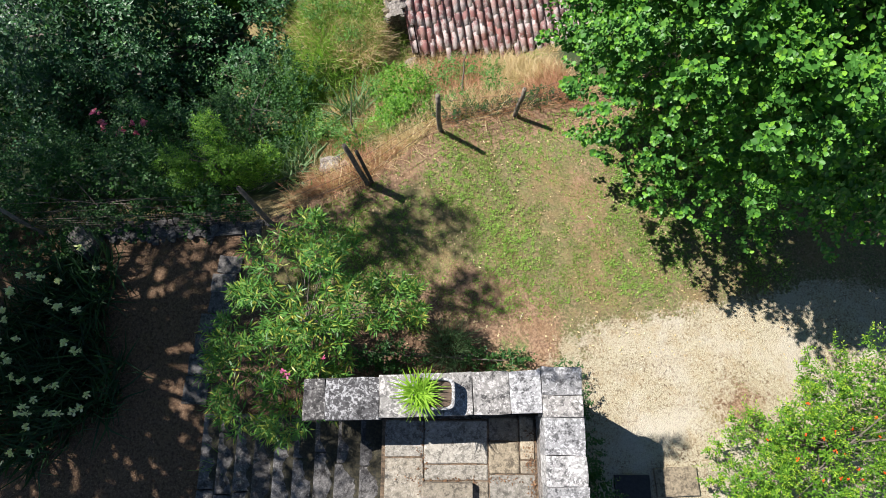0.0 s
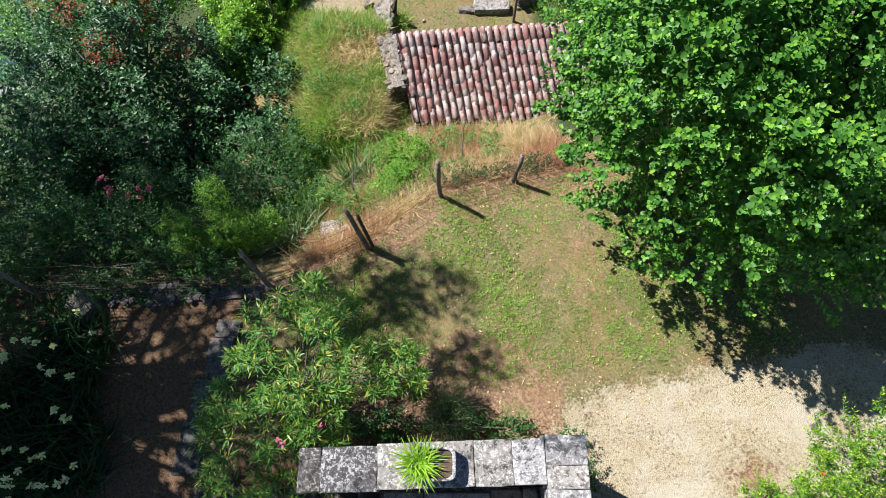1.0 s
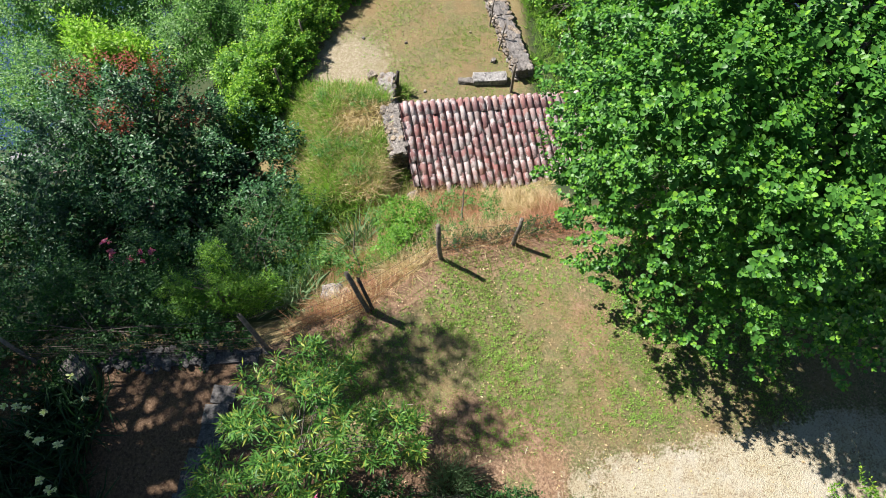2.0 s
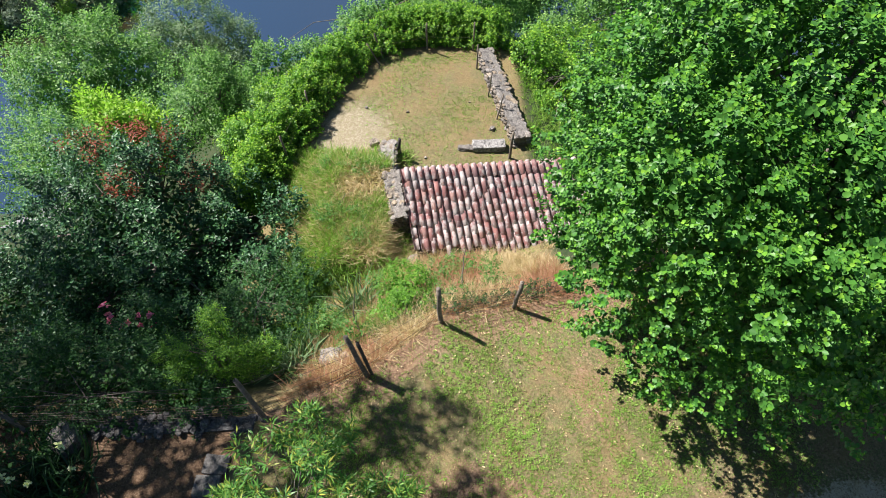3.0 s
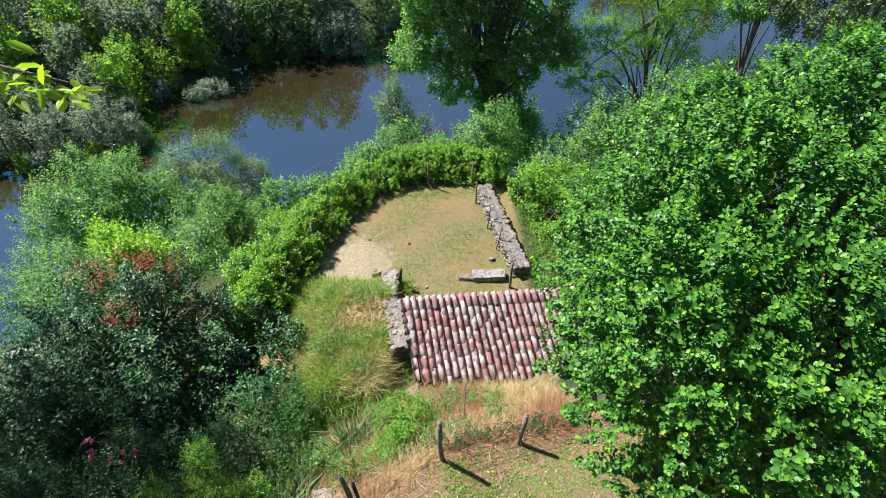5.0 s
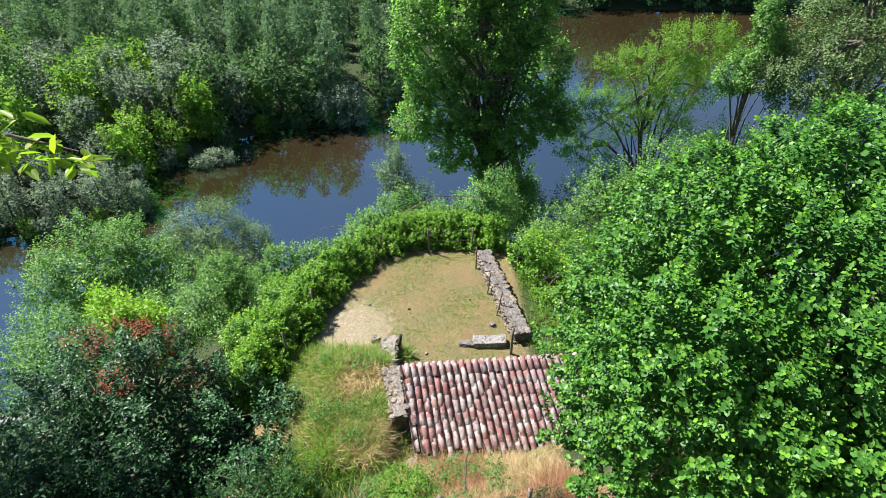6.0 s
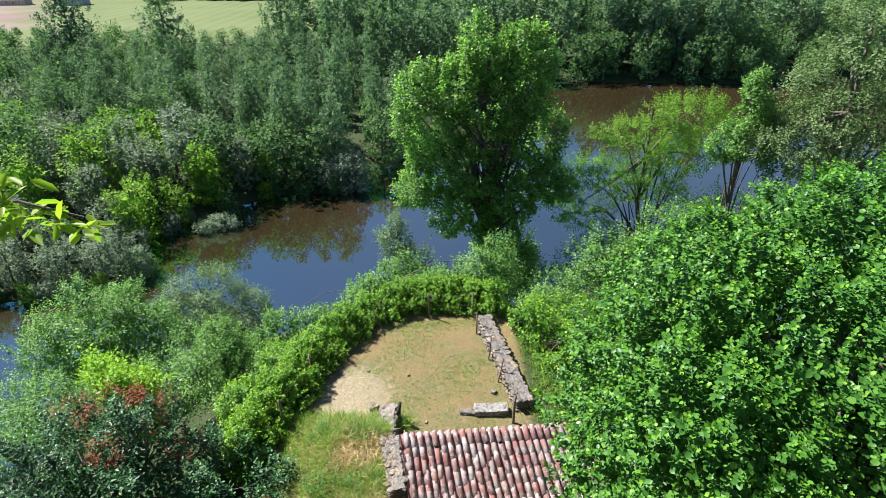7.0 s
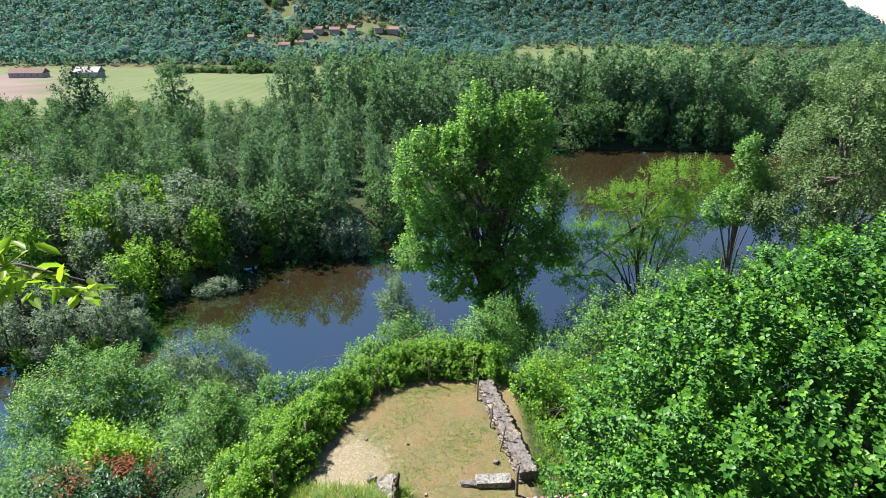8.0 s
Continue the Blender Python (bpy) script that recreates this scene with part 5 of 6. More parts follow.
for i, (x, y, r) in enumerate((x - 0.25 * (y < 17.4), y + 0.18 * (y > 15.5), r * 0.86) for x, y, r in EDGE):
    tree("ivy_hedge", (x, y, ground_z(x, y)), [(x, y, -3.3, r, r, r * 0.95), (x - 0.3 * (i < 12), y + 0.3 * (i > 11), -2.85 + 0.1 * (i % 3), r * 0.8, r * 0.7, r * 0.6)], "bright ivy hedge along the lower lawn's edge", "hedge", MAT["ivy"],
         4200, 0.078, 0.07, 0.03, 100 + i, LANCE, 10, 3.0, 0.2, 0.2, 2, wave=0.6, rough=0.2, gap=-0.8, group="ivy hedges round the lower lawn", tips=MAT["ivy_tip"])

MID = (
    # name, foot, lobes, label, material, n, count, length, width, outline, trunk, seed
    ("young_ash", (-9.0, 16.5), [(-8.9, 16.8, -5.2, 1.7, 1.7, 2.2), (-8.3, 16.6, -4.2, 1.0, 1.0, 1.1), (-7.2, 15.6, -5.6, 1.5, 1.5, 1.6)], "green young ash tree below the lawn", "green", 1116, 12, 0.131, 0.0615, LANCE, 0.1, 81),
    ("young_tree", (-9.6, 12.6), [(-10.0, 13.0, -2.6, 0.95, 0.8, 1.1), (-9.0, 12.4, -3.0, 0.9, 0.8, 0.8), (-9.6, 12.2, -2.4, 0.6, 0.5, 0.8)], "yellow-green young tree rising above darker leaves", "yellowgreen", 380, 12, 0.175, 0.081, LANCE, 0.07, 82),
    ("alder_tree", (-17.0, 22.5), [(-17.0, 22.5, -7.9, 2.9, 2.5, 2.9), (-15.4, 22.3, -8.0, 2.2, 2.0, 2.4), (-19.5, 22.5, -9.5, 2.4, 2.2, 2.6)], "fresh green alder on the river slope", "green", 2232, 11, 0.155, 0.0984, LANCE, 0.14, 83),
    ("willow_tree", (-14.5, 28.5), [(-14.5, 28.0, -10.0, 2.3, 2.2, 2.4), (-12.4, 28.0, -11.0, 1.9, 1.8, 2.2), (-16.3, 28.0, -11.6, 1.8, 1.8, 2.4), (-13.6, 27.6, -12.4, 2.4, 2.0, 2.4)], "grey-green rounded willow by the river", "willow", 2660, 12, 0.188, 0.06, LANCE, 0.14, 84),
    ("bank_bush", (-6.6, 14.4), [(-6.4, 14.0, -4.6, 1.4, 1.4, 1.2), (-5.8, 12.6, -4.2, 1.0, 1.1, 1.0), (-6.2, 11.2, -4.5, 1.0, 1.2, 0.9), (-5.6, 16.2, -4.6, 1.2, 1.2, 1.0)], "yellowish green bushes beyond the ivy hedge", "ivy", 1264, 12, 0.119, 0.0861, LANCE, 0.05, 85),
    ("bank_bush", (-2.0, 20.0), [(-3.2, 19.6, -4.0, 1.3, 1.0, 1.2), (-0.4, 20.2, -4.0, 1.5, 1.1, 1.3), (2.1, 20.3, -3.5, 1.1, 1.0, 2.3), (-7.0, 18.8, -5.4, 1.0, 1.0, 1.4), (-2.0, 21.0, -4.2, 1.6, 1.2, 1.6), (-5.2, 18.8, -5.0, 1.2, 1.2, 1.2)], "fresh green elder bushes behind the lawn", "green", 1711, 12, 0.143, 0.0799, LANCE, 0.05, 86),
    ("small_willow", (-2.7, 23.5), [(-2.5, 23.5, -3.3, 0.8, 0.8, 1.6), (-1.7, 23.6, -4.8, 1.2, 1.0, 1.4)], "pale silvery willow shrub behind the hedge", "willow", 640, 12, 0.144, 0.045, LANCE, 0.06, 87),
    ("poplar_tree", (2.6, 30.0), [(2.2, 30.0, 4.4, 1.3, 1.2, 1.9), (-1.3, 30.0, 2.2, 1.4, 1.3, 1.7), (4.5, 30.0, 4.4, 1.2, 1.2, 1.5), (0.6, 30.0, 2.6, 1.4, 1.3, 1.8), (4.4, 30.0, 2.9, 1.5, 1.4, 2.0), (2.4, 29.6, 1.6, 1.9, 1.6, 2.0), (-1.0, 30.2, 0.0, 1.7, 1.5, 1.9), (5.0, 30.0, -0.2, 1.8, 1.6, 1.9), (1.4, 29.4, -1.6, 2.0, 1.6, 2.0), (-1.2, 30.0, -3.0, 1.6, 1.5, 1.5), (3.8, 29.5, -3.0, 2.0, 1.7, 2.0), (6.4, 30.0, -3.2, 1.3, 1.3, 1.2), (1.2, 30.0, -4.6, 2.0, 1.7, 1.7), (3.6, 29.8, -6.4, 1.9, 1.6, 1.8), (4.6, 30.2, -8.6, 1.6, 1.5, 1.6)],
     "tall broad poplar standing between lawn and river", "poplar", 5040, 12, 0.209, 0.154, LANCE, 0.32, 88),
    ("robinia_tree", (12.4, 30.0), [(11.2, 30.0, 0.0, 2.6, 1.8, 0.8), (13.4, 30.0, 1.2, 2.0, 1.6, 0.9), (9.0, 30.0, -2.2, 2.2, 1.6, 0.8), (13.2, 30.0, -1.2, 2.0, 1.6, 0.9), (11.5, 30.0, -3.0, 2.4, 1.6, 0.9), (8.2, 30.0, -4.6, 1.8, 1.5, 0.8)],
     "open feathery robinia with layered yellow-green foliage", "robinia", 2185, 13, 0.15, 0.066, LANCE, 0.2, 89),
    ("grey_elm", (18.5, 24.5), [(18.5, 24.5, 5.5, 2.9, 2.6, 3.3), (17.2, 24.5, 2.6, 2.9, 2.6, 2.6), (20.0, 24.5, 1.5, 3.0, 2.8, 2.6), (15.8, 24.4, 1.0, 2.0, 2.0, 1.6)], "tall grey-green elm on the river slope", "elm", 2880, 12, 0.156, 0.084, LANCE, 0.26, 90),
    ("pale_tree", (14.6, 25.5), [(14.1, 25.5, 3.0, 0.8, 0.8, 1.5), (13.3, 25.3, 1.3, 1.0, 1.0, 1.2), (14.8, 25.6, 1.2, 1.1, 1.0, 1.4)], "fresh yellow-green tree beside the elm", "green", 880, 12, 0.156, 0.098, LANCE, 0.14, 91),
    ("slope_bush", (4.6, 17.5), [(3.4, 17.2, -3.4, 0.9, 1.1, 0.9), (4.6, 16.6, -4.3, 1.2, 1.4, 1.2), (5.0, 19.0, -4.8, 1.6, 1.6, 1.4), (4.2, 14.6, -4.6, 0.9, 1.3, 0.8), (3.6, 12.6, -4.1, 0.6, 1.0, 0.5), (3.5, 15.8, -3.9, 0.7, 0.9, 0.6), (6.6, 17.6, -4.6, 1.6, 1.6, 1.5)], "mixed green bushes beyond the dry-stone wall", "ivy", 1636, 12, 0.119, 0.0861, LANCE, 0.05, 92),
    ("slope_bush", (8.0, 23.0), [(5.3, 22.5, -6.4, 1.8, 1.6, 1.8), (8.4, 23.0, -4.6, 2.4, 1.8, 2.2), (11.2, 24.0, -3.6, 2.4, 1.8, 2.2), (7.6, 25.5, -6.2, 2.0, 1.8, 2.2), (9.5, 19.5, -4.2, 2.2, 2.0, 2.0)], "dark green thicket on the river slope", "green", 2083, 11, 0.155, 0.0984, LANCE, 0.07, 93),
    ("bank_tree", (-11.5, 20.0), [(-11.2, 20.0, -9.0, 2.0, 1.9, 2.0), (-8.6, 19.4, -7.8, 1.6, 1.6, 1.6), (-13.6, 19.0, -9.2, 2.0, 2.0, 2.0)], "leafy green tree on the river slope", "green", 1190, 12, 0.143, 0.0861, LANCE, 0.12, 301),
    ("bank_tree", (-13.5, 14.5), [(-13.6, 14.5, -6.2, 2.2, 2.0, 2.2), (-11.6, 15.2, -5.6, 1.6, 1.5, 1.6), (-16.0, 15.5, -7.2, 2.2, 2.0, 2.2)], "light green tree on the steep bank", "green", 1339, 12, 0.131, 0.0615, LANCE, 0.12, 302),
    ("bank_tree", (-18.5, 27.0), [(-19.0, 27.0, -15.0, 2.2, 2.0, 2.4), (-21.5, 27.5, -16.0, 2.2, 2.0, 2.4), (-23.5, 28.5, -17.0, 2.2, 2.0, 2.4)], "pale green riverside tree", "green", 1264, 12, 0.179, 0.0984, LANCE, 0.14, 303),
    ("bank_tree", (-9.0, 24.5), [(-9.2, 24.5, -13.0, 2.0, 2.0, 2.0), (-6.2, 24.0, -10.6, 1.8, 1.6, 1.6), (-10.5, 27.0, -15.2, 2.4, 2.0, 2.4), (-6.5, 28.0, -15.6, 2.6, 2.0, 2.4)], "green riverside bushes below the lawn", "green", 1636, 12, 0.166, 0.0984, LANCE, 0.12, 304),
    ("bank_tree", (2.0, 25.5), [(-1.0, 26.0, -8.5, 2.2, 1.8, 2.0), (2.2, 25.2, -6.6, 2.0, 1.6, 1.8), (4.6, 26.2, -7.6, 2.0, 1.8, 2.0), (-4.0, 27.0, -10.0, 2.4, 2.0, 2.0)], "dark green thicket round the poplar's foot", "green", 1488, 12, 0.166, 0.0984, LANCE, 0.12, 305),
    ("bank_tree", (13.0, 21.0), [(12.5, 21.0, -2.6, 2.2, 2.0, 2.0), (15.5, 22.0, -1.6, 2.2, 2.0, 2.0), (10.5, 27.0, -6.4, 2.6, 2.0, 2.2), (14.5, 28.0, -4.6, 2.6, 2.0, 2.4)], "dark green trees on the river slope", "green", 1636, 12, 0.166, 0.0984, LANCE, 0.12, 306),
)
for name, (x, y), lobes, label, mat, n, count, ln, wd, outline, trunk, seed in MID:
    flat = name == "robinia_tree"
    k = 1.0 if flat else 0.86
    lobes = [(*l[:3], l[3] * k, l[4] * k, l[5] * k) for l in lobes]
    tree(name, (x, y, ground_z(x, y)), lobes, label, "bush" if "bush" in name else "tree", MAT[mat], n * count, ln, wd, trunk, seed, outline, 14 if flat else 10, 5.0 if flat else 4.0, 0.15, 0.0 if flat else 0.4, 5,
         wave=1.0 if flat else 1.8 if y > 24 else 1.4, rough=0.25, gap=-0.2 if flat else -0.35, fill={"robinia_tree": 0.0, "grey_elm": 0.4, "pale_tree": 0.3, "poplar_tree": 0.05}.get(name, 0.8), tips=MAT.get(mat + "_tip"))

# dead red-leaved branches in the ash
red = tree("dead_branch_tree", (-8.8, 11.3, ground_z(-8.8, 11.3)), [(-8.9, 11.2, -1.8, 1.2, 0.7, 0.6), (-7.9, 10.9, -1.6, 0.8, 0.6, 0.6), (-6.8, 10.4, -2.3, 0.5, 0.5, 0.4), (-7.9, 9.0, -1.0, 0.4, 0.4, 0.3), (-10.2, 11.3, -2.2, 0.7, 0.6, 0.4)],
           "half-dead tree top with rust-red leaves", "tree", MAT["red"], 2600, 0.1, 0.05, 0.07, 94, LANCE, 9, 4.0, 0.2, 0.5, 7, wave=0.8, gap=-0.3, fill=0.0)

# walnut beside the terrace: shades the path, one branch reaches into view
walnut = tree("walnut_tree", (-10.5, 2.2, 0), [(-9.6, 2.8, 6.8, 2.8, 2.4, 2.0), (-10.2, 0.6, 6.2, 2.2, 2.0, 1.7), (-12.0, -0.8, 5.6, 2.2, 2.0, 1.7), (-9.0, -0.9, 5.2, 1.6, 1.5, 1.2), (-8.6, 0.8, 6.2, 2.4, 2.0, 1.8), (-7.4, 2.2, 7.6, 1.7, 1.6, 1.2), (-10.8, 7.4, 6.2, 2.5, 2.3, 2.0), (-13.0, 8.6, 5.6, 2.5, 2.3, 2.0), (-7.6, 0.0, 6.6, 1.8, 1.6, 1.4), (-6.4, 6.4, 8.5, 0.8, 0.8, 0.5), (-7.7, 6.4, 8.5, 1.0, 0.9, 0.6), (-5.7, 5.1, 8.4, 0.6, 0.6, 0.4), (-8.8, 5.6, 7.6, 1.6, 1.5, 1.1), (-10.5, 0.2, 4.6, 2.2, 2.0, 1.8), (-8.9, 1.5, 5.3, 1.7, 1.5, 1.2), (-7.9, 0.6, 5.6, 1.3, 1.2, 0.9), (-15.0, 7.5, 6.5, 2.5, 2.3, 2.0), (-13.2, 5.6, 6.6, 2.2, 2.0, 1.8), (-15.0, 10.0, 5.6, 2.4, 2.2, 1.9)],
              "tall walnut tree shading the dirt path", "tree", MAT["walnut"], 62000, 0.14, 0.07, 0.22, 95, LANCE, 10, 3.5, 0.3, 0.1, 5, fill=0.5)
W0 = np.array((-10.5, 2.2, 0.0))
tubes("branch", [[(np.array(p) - W0, r) for p, r in (((-7.6, 2.2, 7.3), 0.05), ((-5.5, 2.5, 7.8), 0.03), ((-3.4, 2.7, 8.05), 0.018), ((-2.3, 2.75, 8.08), 0.008), ((-1.95, 2.72, 8.0), 0.004))],
                 [(np.array(p) - W0, r) for p, r in (((-3.4, 2.7, 8.05), 0.012), ((-2.8, 2.6, 8.2), 0.006), ((-2.35, 2.6, 8.2), 0.003))]], MAT["bark"], walnut)
rng = np.random.default_rng(96)
n = 120
u = rng.random(n) ** 0.6
P = np.array((-3.35, 2.7, 8.07)) + u[:, None] * np.where(rng.random(n)[:, None] < 0.6, np.array((1.42, 0.02, -0.1)), np.array((1.2, -0.1, 0.14))) + rng.normal(size=(n, 3)) * 0.04 - W0
leaves("branch_leaves", P, np.stack([rng.uniform(-0.2, 1.0, n), rng.normal(size=n) * 0.7, rng.normal(size=n) * 0.4 - 0.25], -1), np.array([0, 0, 1.0]) + rng.normal(size=(n, 3)) * 0.5, rng.uniform(0.09, 0.15, n), rng.uniform(0.035, 0.055, n), OVAL, MAT["walnut"], walnut)

# leafless shrub on the bank
bare = base("bare_shrub", (-11.6, 11.0, ground_z(-11.6, 11.0)), "grey leafless shrub among the bank trees", "shrub")
rng = np.random.default_rng(97)
paths = []
for i in range(16):
    a, l = rng.random() * 6.28, rng.uniform(3.2, 5.2)
    e = np.array((math.cos(a) * l * 0.3, math.sin(a) * l * 0.3, l))
    paths.append([((0, 0, -0.2), 0.035), (tuple(e * 0.4 + rng.normal(size=3) * 0.1), 0.022), (tuple(e * 0.75 + rng.normal(size=3) * 0.15), 0.012), (tuple(e), 0.004)])
    for k in range(4):
        b = e * rng.uniform(0.5, 0.9)
        paths.append([(tuple(b), 0.008), (tuple(b + rng.normal(size=3) * 0.25 + np.array((0, 0, 0.3))), 0.003)])
tubes("branch", paths, MAT["bark"], bare, sides=5)

# ---- grasses
def tufts(name, X, Y, per, length, width, material, label, seed, lean=0.5, zoff=0.0, droop=0.22):
    rng = np.random.default_rng(seed)
    X, Y = np.repeat(X, per) + rng.normal(size=len(X) * per) * 0.03, np.repeat(Y, per) + rng.normal(size=len(Y) * per) * 0.03
    n = len(X)
    P = np.stack([X, Y, height(X, Y) + zoff], -1)
    D = np.stack([rng.normal(size=n) * lean, rng.normal(size=n) * lean, np.ones(n)], -1)
    N = unit(np.stack([rng.normal(size=n), rng.normal(size=n), 0.5 * np.ones(n)], -1))
    return tagged(leaves(name, P, D, N, length * rng.uniform(0.5, 1.3, n), width, LANCE if length < 0.1 else BLADE, material), label, "grass", kind="stuff")


def scatter(n, x0, x1, y0, y1, seed, keep):
    rng = np.random.default_rng(seed)
    X, Y = rng.uniform(x0, x1, n), rng.uniform(y0, y1, n)
    k = keep(X, Y, rng.random(n))
    return X[k], Y[k]


def top_lawn(X, Y, r):
    green = 0.42 + 0.9 * smooth_noise(X, Y, 1.7, 17) + 0.9 * smooth_noise(X, Y, 6, 18)
    return (poly_distance(X, Y, UPPER) < -0.1) & (Y > 1.2 + 0.12 * X + 0.3 * smooth_noise(X, Y, 2, 19)) & (r < green) & (X > -2.6)


tufts("short_grass", *scatter(34000, -2.6, 6, 1.0, 6, 1, top_lawn), 4, 0.05, 0.010, MAT["grass"], "short patchy green grass on the lawn", 2, 1.0)
tufts("lower_grass", *scatter(22000, -4.6, 2.6, 8, 17.6, 3, lambda X, Y, r: (poly_distance(X, Y, LOWER) < -0.2) & (r < 0.25 + 0.8 * smooth_noise(X, Y, 1.4, 22) + rise(Y, 16.5, 17.6)) & (np.hypot(X + 3, Y - 13.2) > 1.3)), 4, 0.06, 0.011, MAT["grass"], "patchy grass on the lower lawn", 4, 1.0)


def rosettes(name, X, Y, length, material, label, seed, leaves_each=8):
    """Flat little weeds: a ring of broad leaves close to the soil."""
    rng = np.random.default_rng(seed)
    n = len(X)
    a = rng.random((n, leaves_each)) * 6.28
    size = rng.uniform(0.6, 1.4, n)[:, None]
    P = np.stack([X[:, None] + np.cos(a) * 0.008, Y[:, None] + np.sin(a) * 0.008, np.broadcast_to((height(X, Y) + 0.012)[:, None], a.shape)], -1).reshape(-1, 3)
    D = np.stack([np.cos(a), np.sin(a), rng.uniform(0.15, 0.8, a.shape)], -1).reshape(-1, 3)
    tagged(leaves(name, P, D, np.array([0, 0, 1.0]) + rng.normal(size=P.shape) * 0.25, (length * size * rng.uniform(0.7, 1.2, a.shape)).ravel(), (length * 0.4 * size * np.ones(a.shape)).ravel(), LANCE, material), label, "grass", kind="stuff")


rosettes("lawn_weeds", *scatter(11000, -2.4, 6, 1.2, 6, 31, lambda X, Y, r: (poly_distance(X, Y, UPPER) < -0.1) & (Y > 1.3 + 0.12 * X) & (r < 0.38 + 1.3 * smooth_noise(X, Y, 2.6, 32))), 0.03, MAT["grass"], "small broad-leaved weeds in the lawn", 33)
rosettes("lower_weeds", *scatter(6500, -4.4, 2.4, 8.5, 17.5, 34, lambda X, Y, r: (poly_distance(X, Y, LOWER) < -0.2) & (r < 0.22 + 1.3 * smooth_noise(X, Y, 2.2, 35))), 0.027, MAT["grass"], "green weeds dotted over the lower lawn", 36)
X, Y = scatter(1500, -3.4, 6, 0.7, 6.0, 37, lambda X, Y, r: (poly_distance(X, Y, UPPER) < -0.1) & ((Y > 0.75) | (X > 2.4)))
lrng = np.random.default_rng(38)
tagged(leaves("leaf_litter", np.stack([X, Y, height(X, Y) + 0.012], -1), np.stack([lrng.normal(size=len(X)), lrng.normal(size=len(X)), lrng.normal(size=len(X)) * 0.15], -1), np.array([0, 0, 1.0]) + lrng.normal(size=(len(X), 3)) * 0.3, lrng.uniform(0.02, 0.06, len(X)), lrng.uniform(0.01, 0.028, len(X)), OVAL, MAT["straw"]), "dry fallen leaves strewn over lawn and gravel", "leaves", kind="stuff")
n = 420
lx = np.where(lrng.random(n) < 0.55, 1.17 + lrng.normal(size=n) * 0.03, np.where(lrng.random(n) < 0.5, -0.235 + lrng.normal(size=n) * 0.03, lrng.uniform(-0.7, 1.1, n)))
ly = np.where((lx > -0.6) & (lx < 1.05) & (np.abs(lx + 0.235) > 0.1), -0.99 + lrng.normal(size=n) * 0.025, lrng.uniform(-1.9, -0.35, n))
tagged(leaves("landing_litter", np.stack([lx, ly, np.full(n, 1.722)], -1), np.stack([lrng.normal(size=n), lrng.normal(size=n), lrng.normal(size=n) * 0.2], -1), np.array([0, 0, 1.0]) + lrng.normal(size=(n, 3)) * 0.3, lrng.uniform(0.015, 0.045, n), lrng.uniform(0.008, 0.02, n), OVAL, MAT["litterleaf"]), "brown leaf litter in the landing's corners", "leaves", kind="stuff")
for i, (x, y, l, turn) in enumerate(((-0.55, 2.05, 0.16, 3), (-0.78, 1.72, 0.1, 80), (1.35, 1.35, 0.14, 65), (0.9, 3.6, 0.08, 20), (2.6, 3.1, 0.1, 140))):
    stick = base("twig", (x, y, ground_z(x, y) + 0.012), "pale dry twig lying on the grass", "twig")
    tubes("stick", [[((-l / 2, 0, 0), 0.006), ((0, 0.004, 0.004), 0.008), ((l / 2, 0, 0), 0.005)]], MAT["paletwig"], stick, sides=5)
    stick.matrix_basis = pose(x, y, ground_z(x, y) + 0.012, 0, 0, turn)


def bank(X, Y):
    return (poly_distance(X, Y, UPPER) > 0.02) & (Y < 12.5) & (X < 2.8) & (X > -4.6) & ~((X > -1.45 + 0.22 * (10.8 - Y)) & (Y > 8.35) & (Y < 12))


tufts("dry_grass", *scatter(11000, -2.8, 2.8, 3.6, 9.0, 5, lambda X, Y, r: bank(X, Y) & (r < 0.24 - 0.1 * rise(X, -0.5, 0.5) + 1.1 * smooth_noise(X, Y, 2.1, 23))), 9, 0.4, 0.008, MAT["straw"], "tall straw-coloured dry grass on the bank", 6, 1.4)
tufts("dead_weeds", *scatter(12000, -2.8, 2.6, 3.2, 8.2, 7, lambda X, Y, r: bank(X, Y) & (r < 0.36 - 0.15 * rise(Y, 6, 7) + 1.2 * smooth_noise(X, Y, 2.0, 24))), 9, 0.36, 0.007, MAT["rust"], "tangled rust-brown dead weeds along the fence", 8, 1.5)
tufts("tall_grass", *scatter(10500, -4.8, -0.8, 4.2, 12.5, 9, lambda X, Y, r: bank(X, Y) & (r < 0.22 + 1.5 * smooth_noise(X, Y, 1.6, 25) + 0.25 * rise(-X, 1.6, 2.6))), 7, 0.36, 0.019, MAT["grass"], "tall green meadow grass on the bank", 10, 1.1)
tufts("straw_tufts", *scatter(3600, -4.6, -1.2, 8.0, 12.3, 11, lambda X, Y, r: bank(X, Y) & (r < 0.6 - 0.9 * smooth_noise(X, Y, 1.1, 25))), 7, 0.36, 0.017, MAT["straw"], "yellowed grass beside the shed", 12, 1.5)

tufts("gable_straw", *scatter(420, -1.9, 0.3, 8.0, 9.3, 15, lambda X, Y, r: (Y < 8.5) | (X < -1.35)), 9, 0.5, 0.009, MAT["straw"], "pale dry straw hanging about the shed's corner", 16, 0.8)
tufts("wall_grass", *scatter(700, 2.7, 4.6, 11.0, 17.0, 13, lambda X, Y, r: r < 0.7 + 0.6 * smooth_noise(X, Y, 1.2, 27)), 7, 0.35, 0.012, MAT["grass"], "rough green grass beyond the dry-stone wall", 14, 0.7)

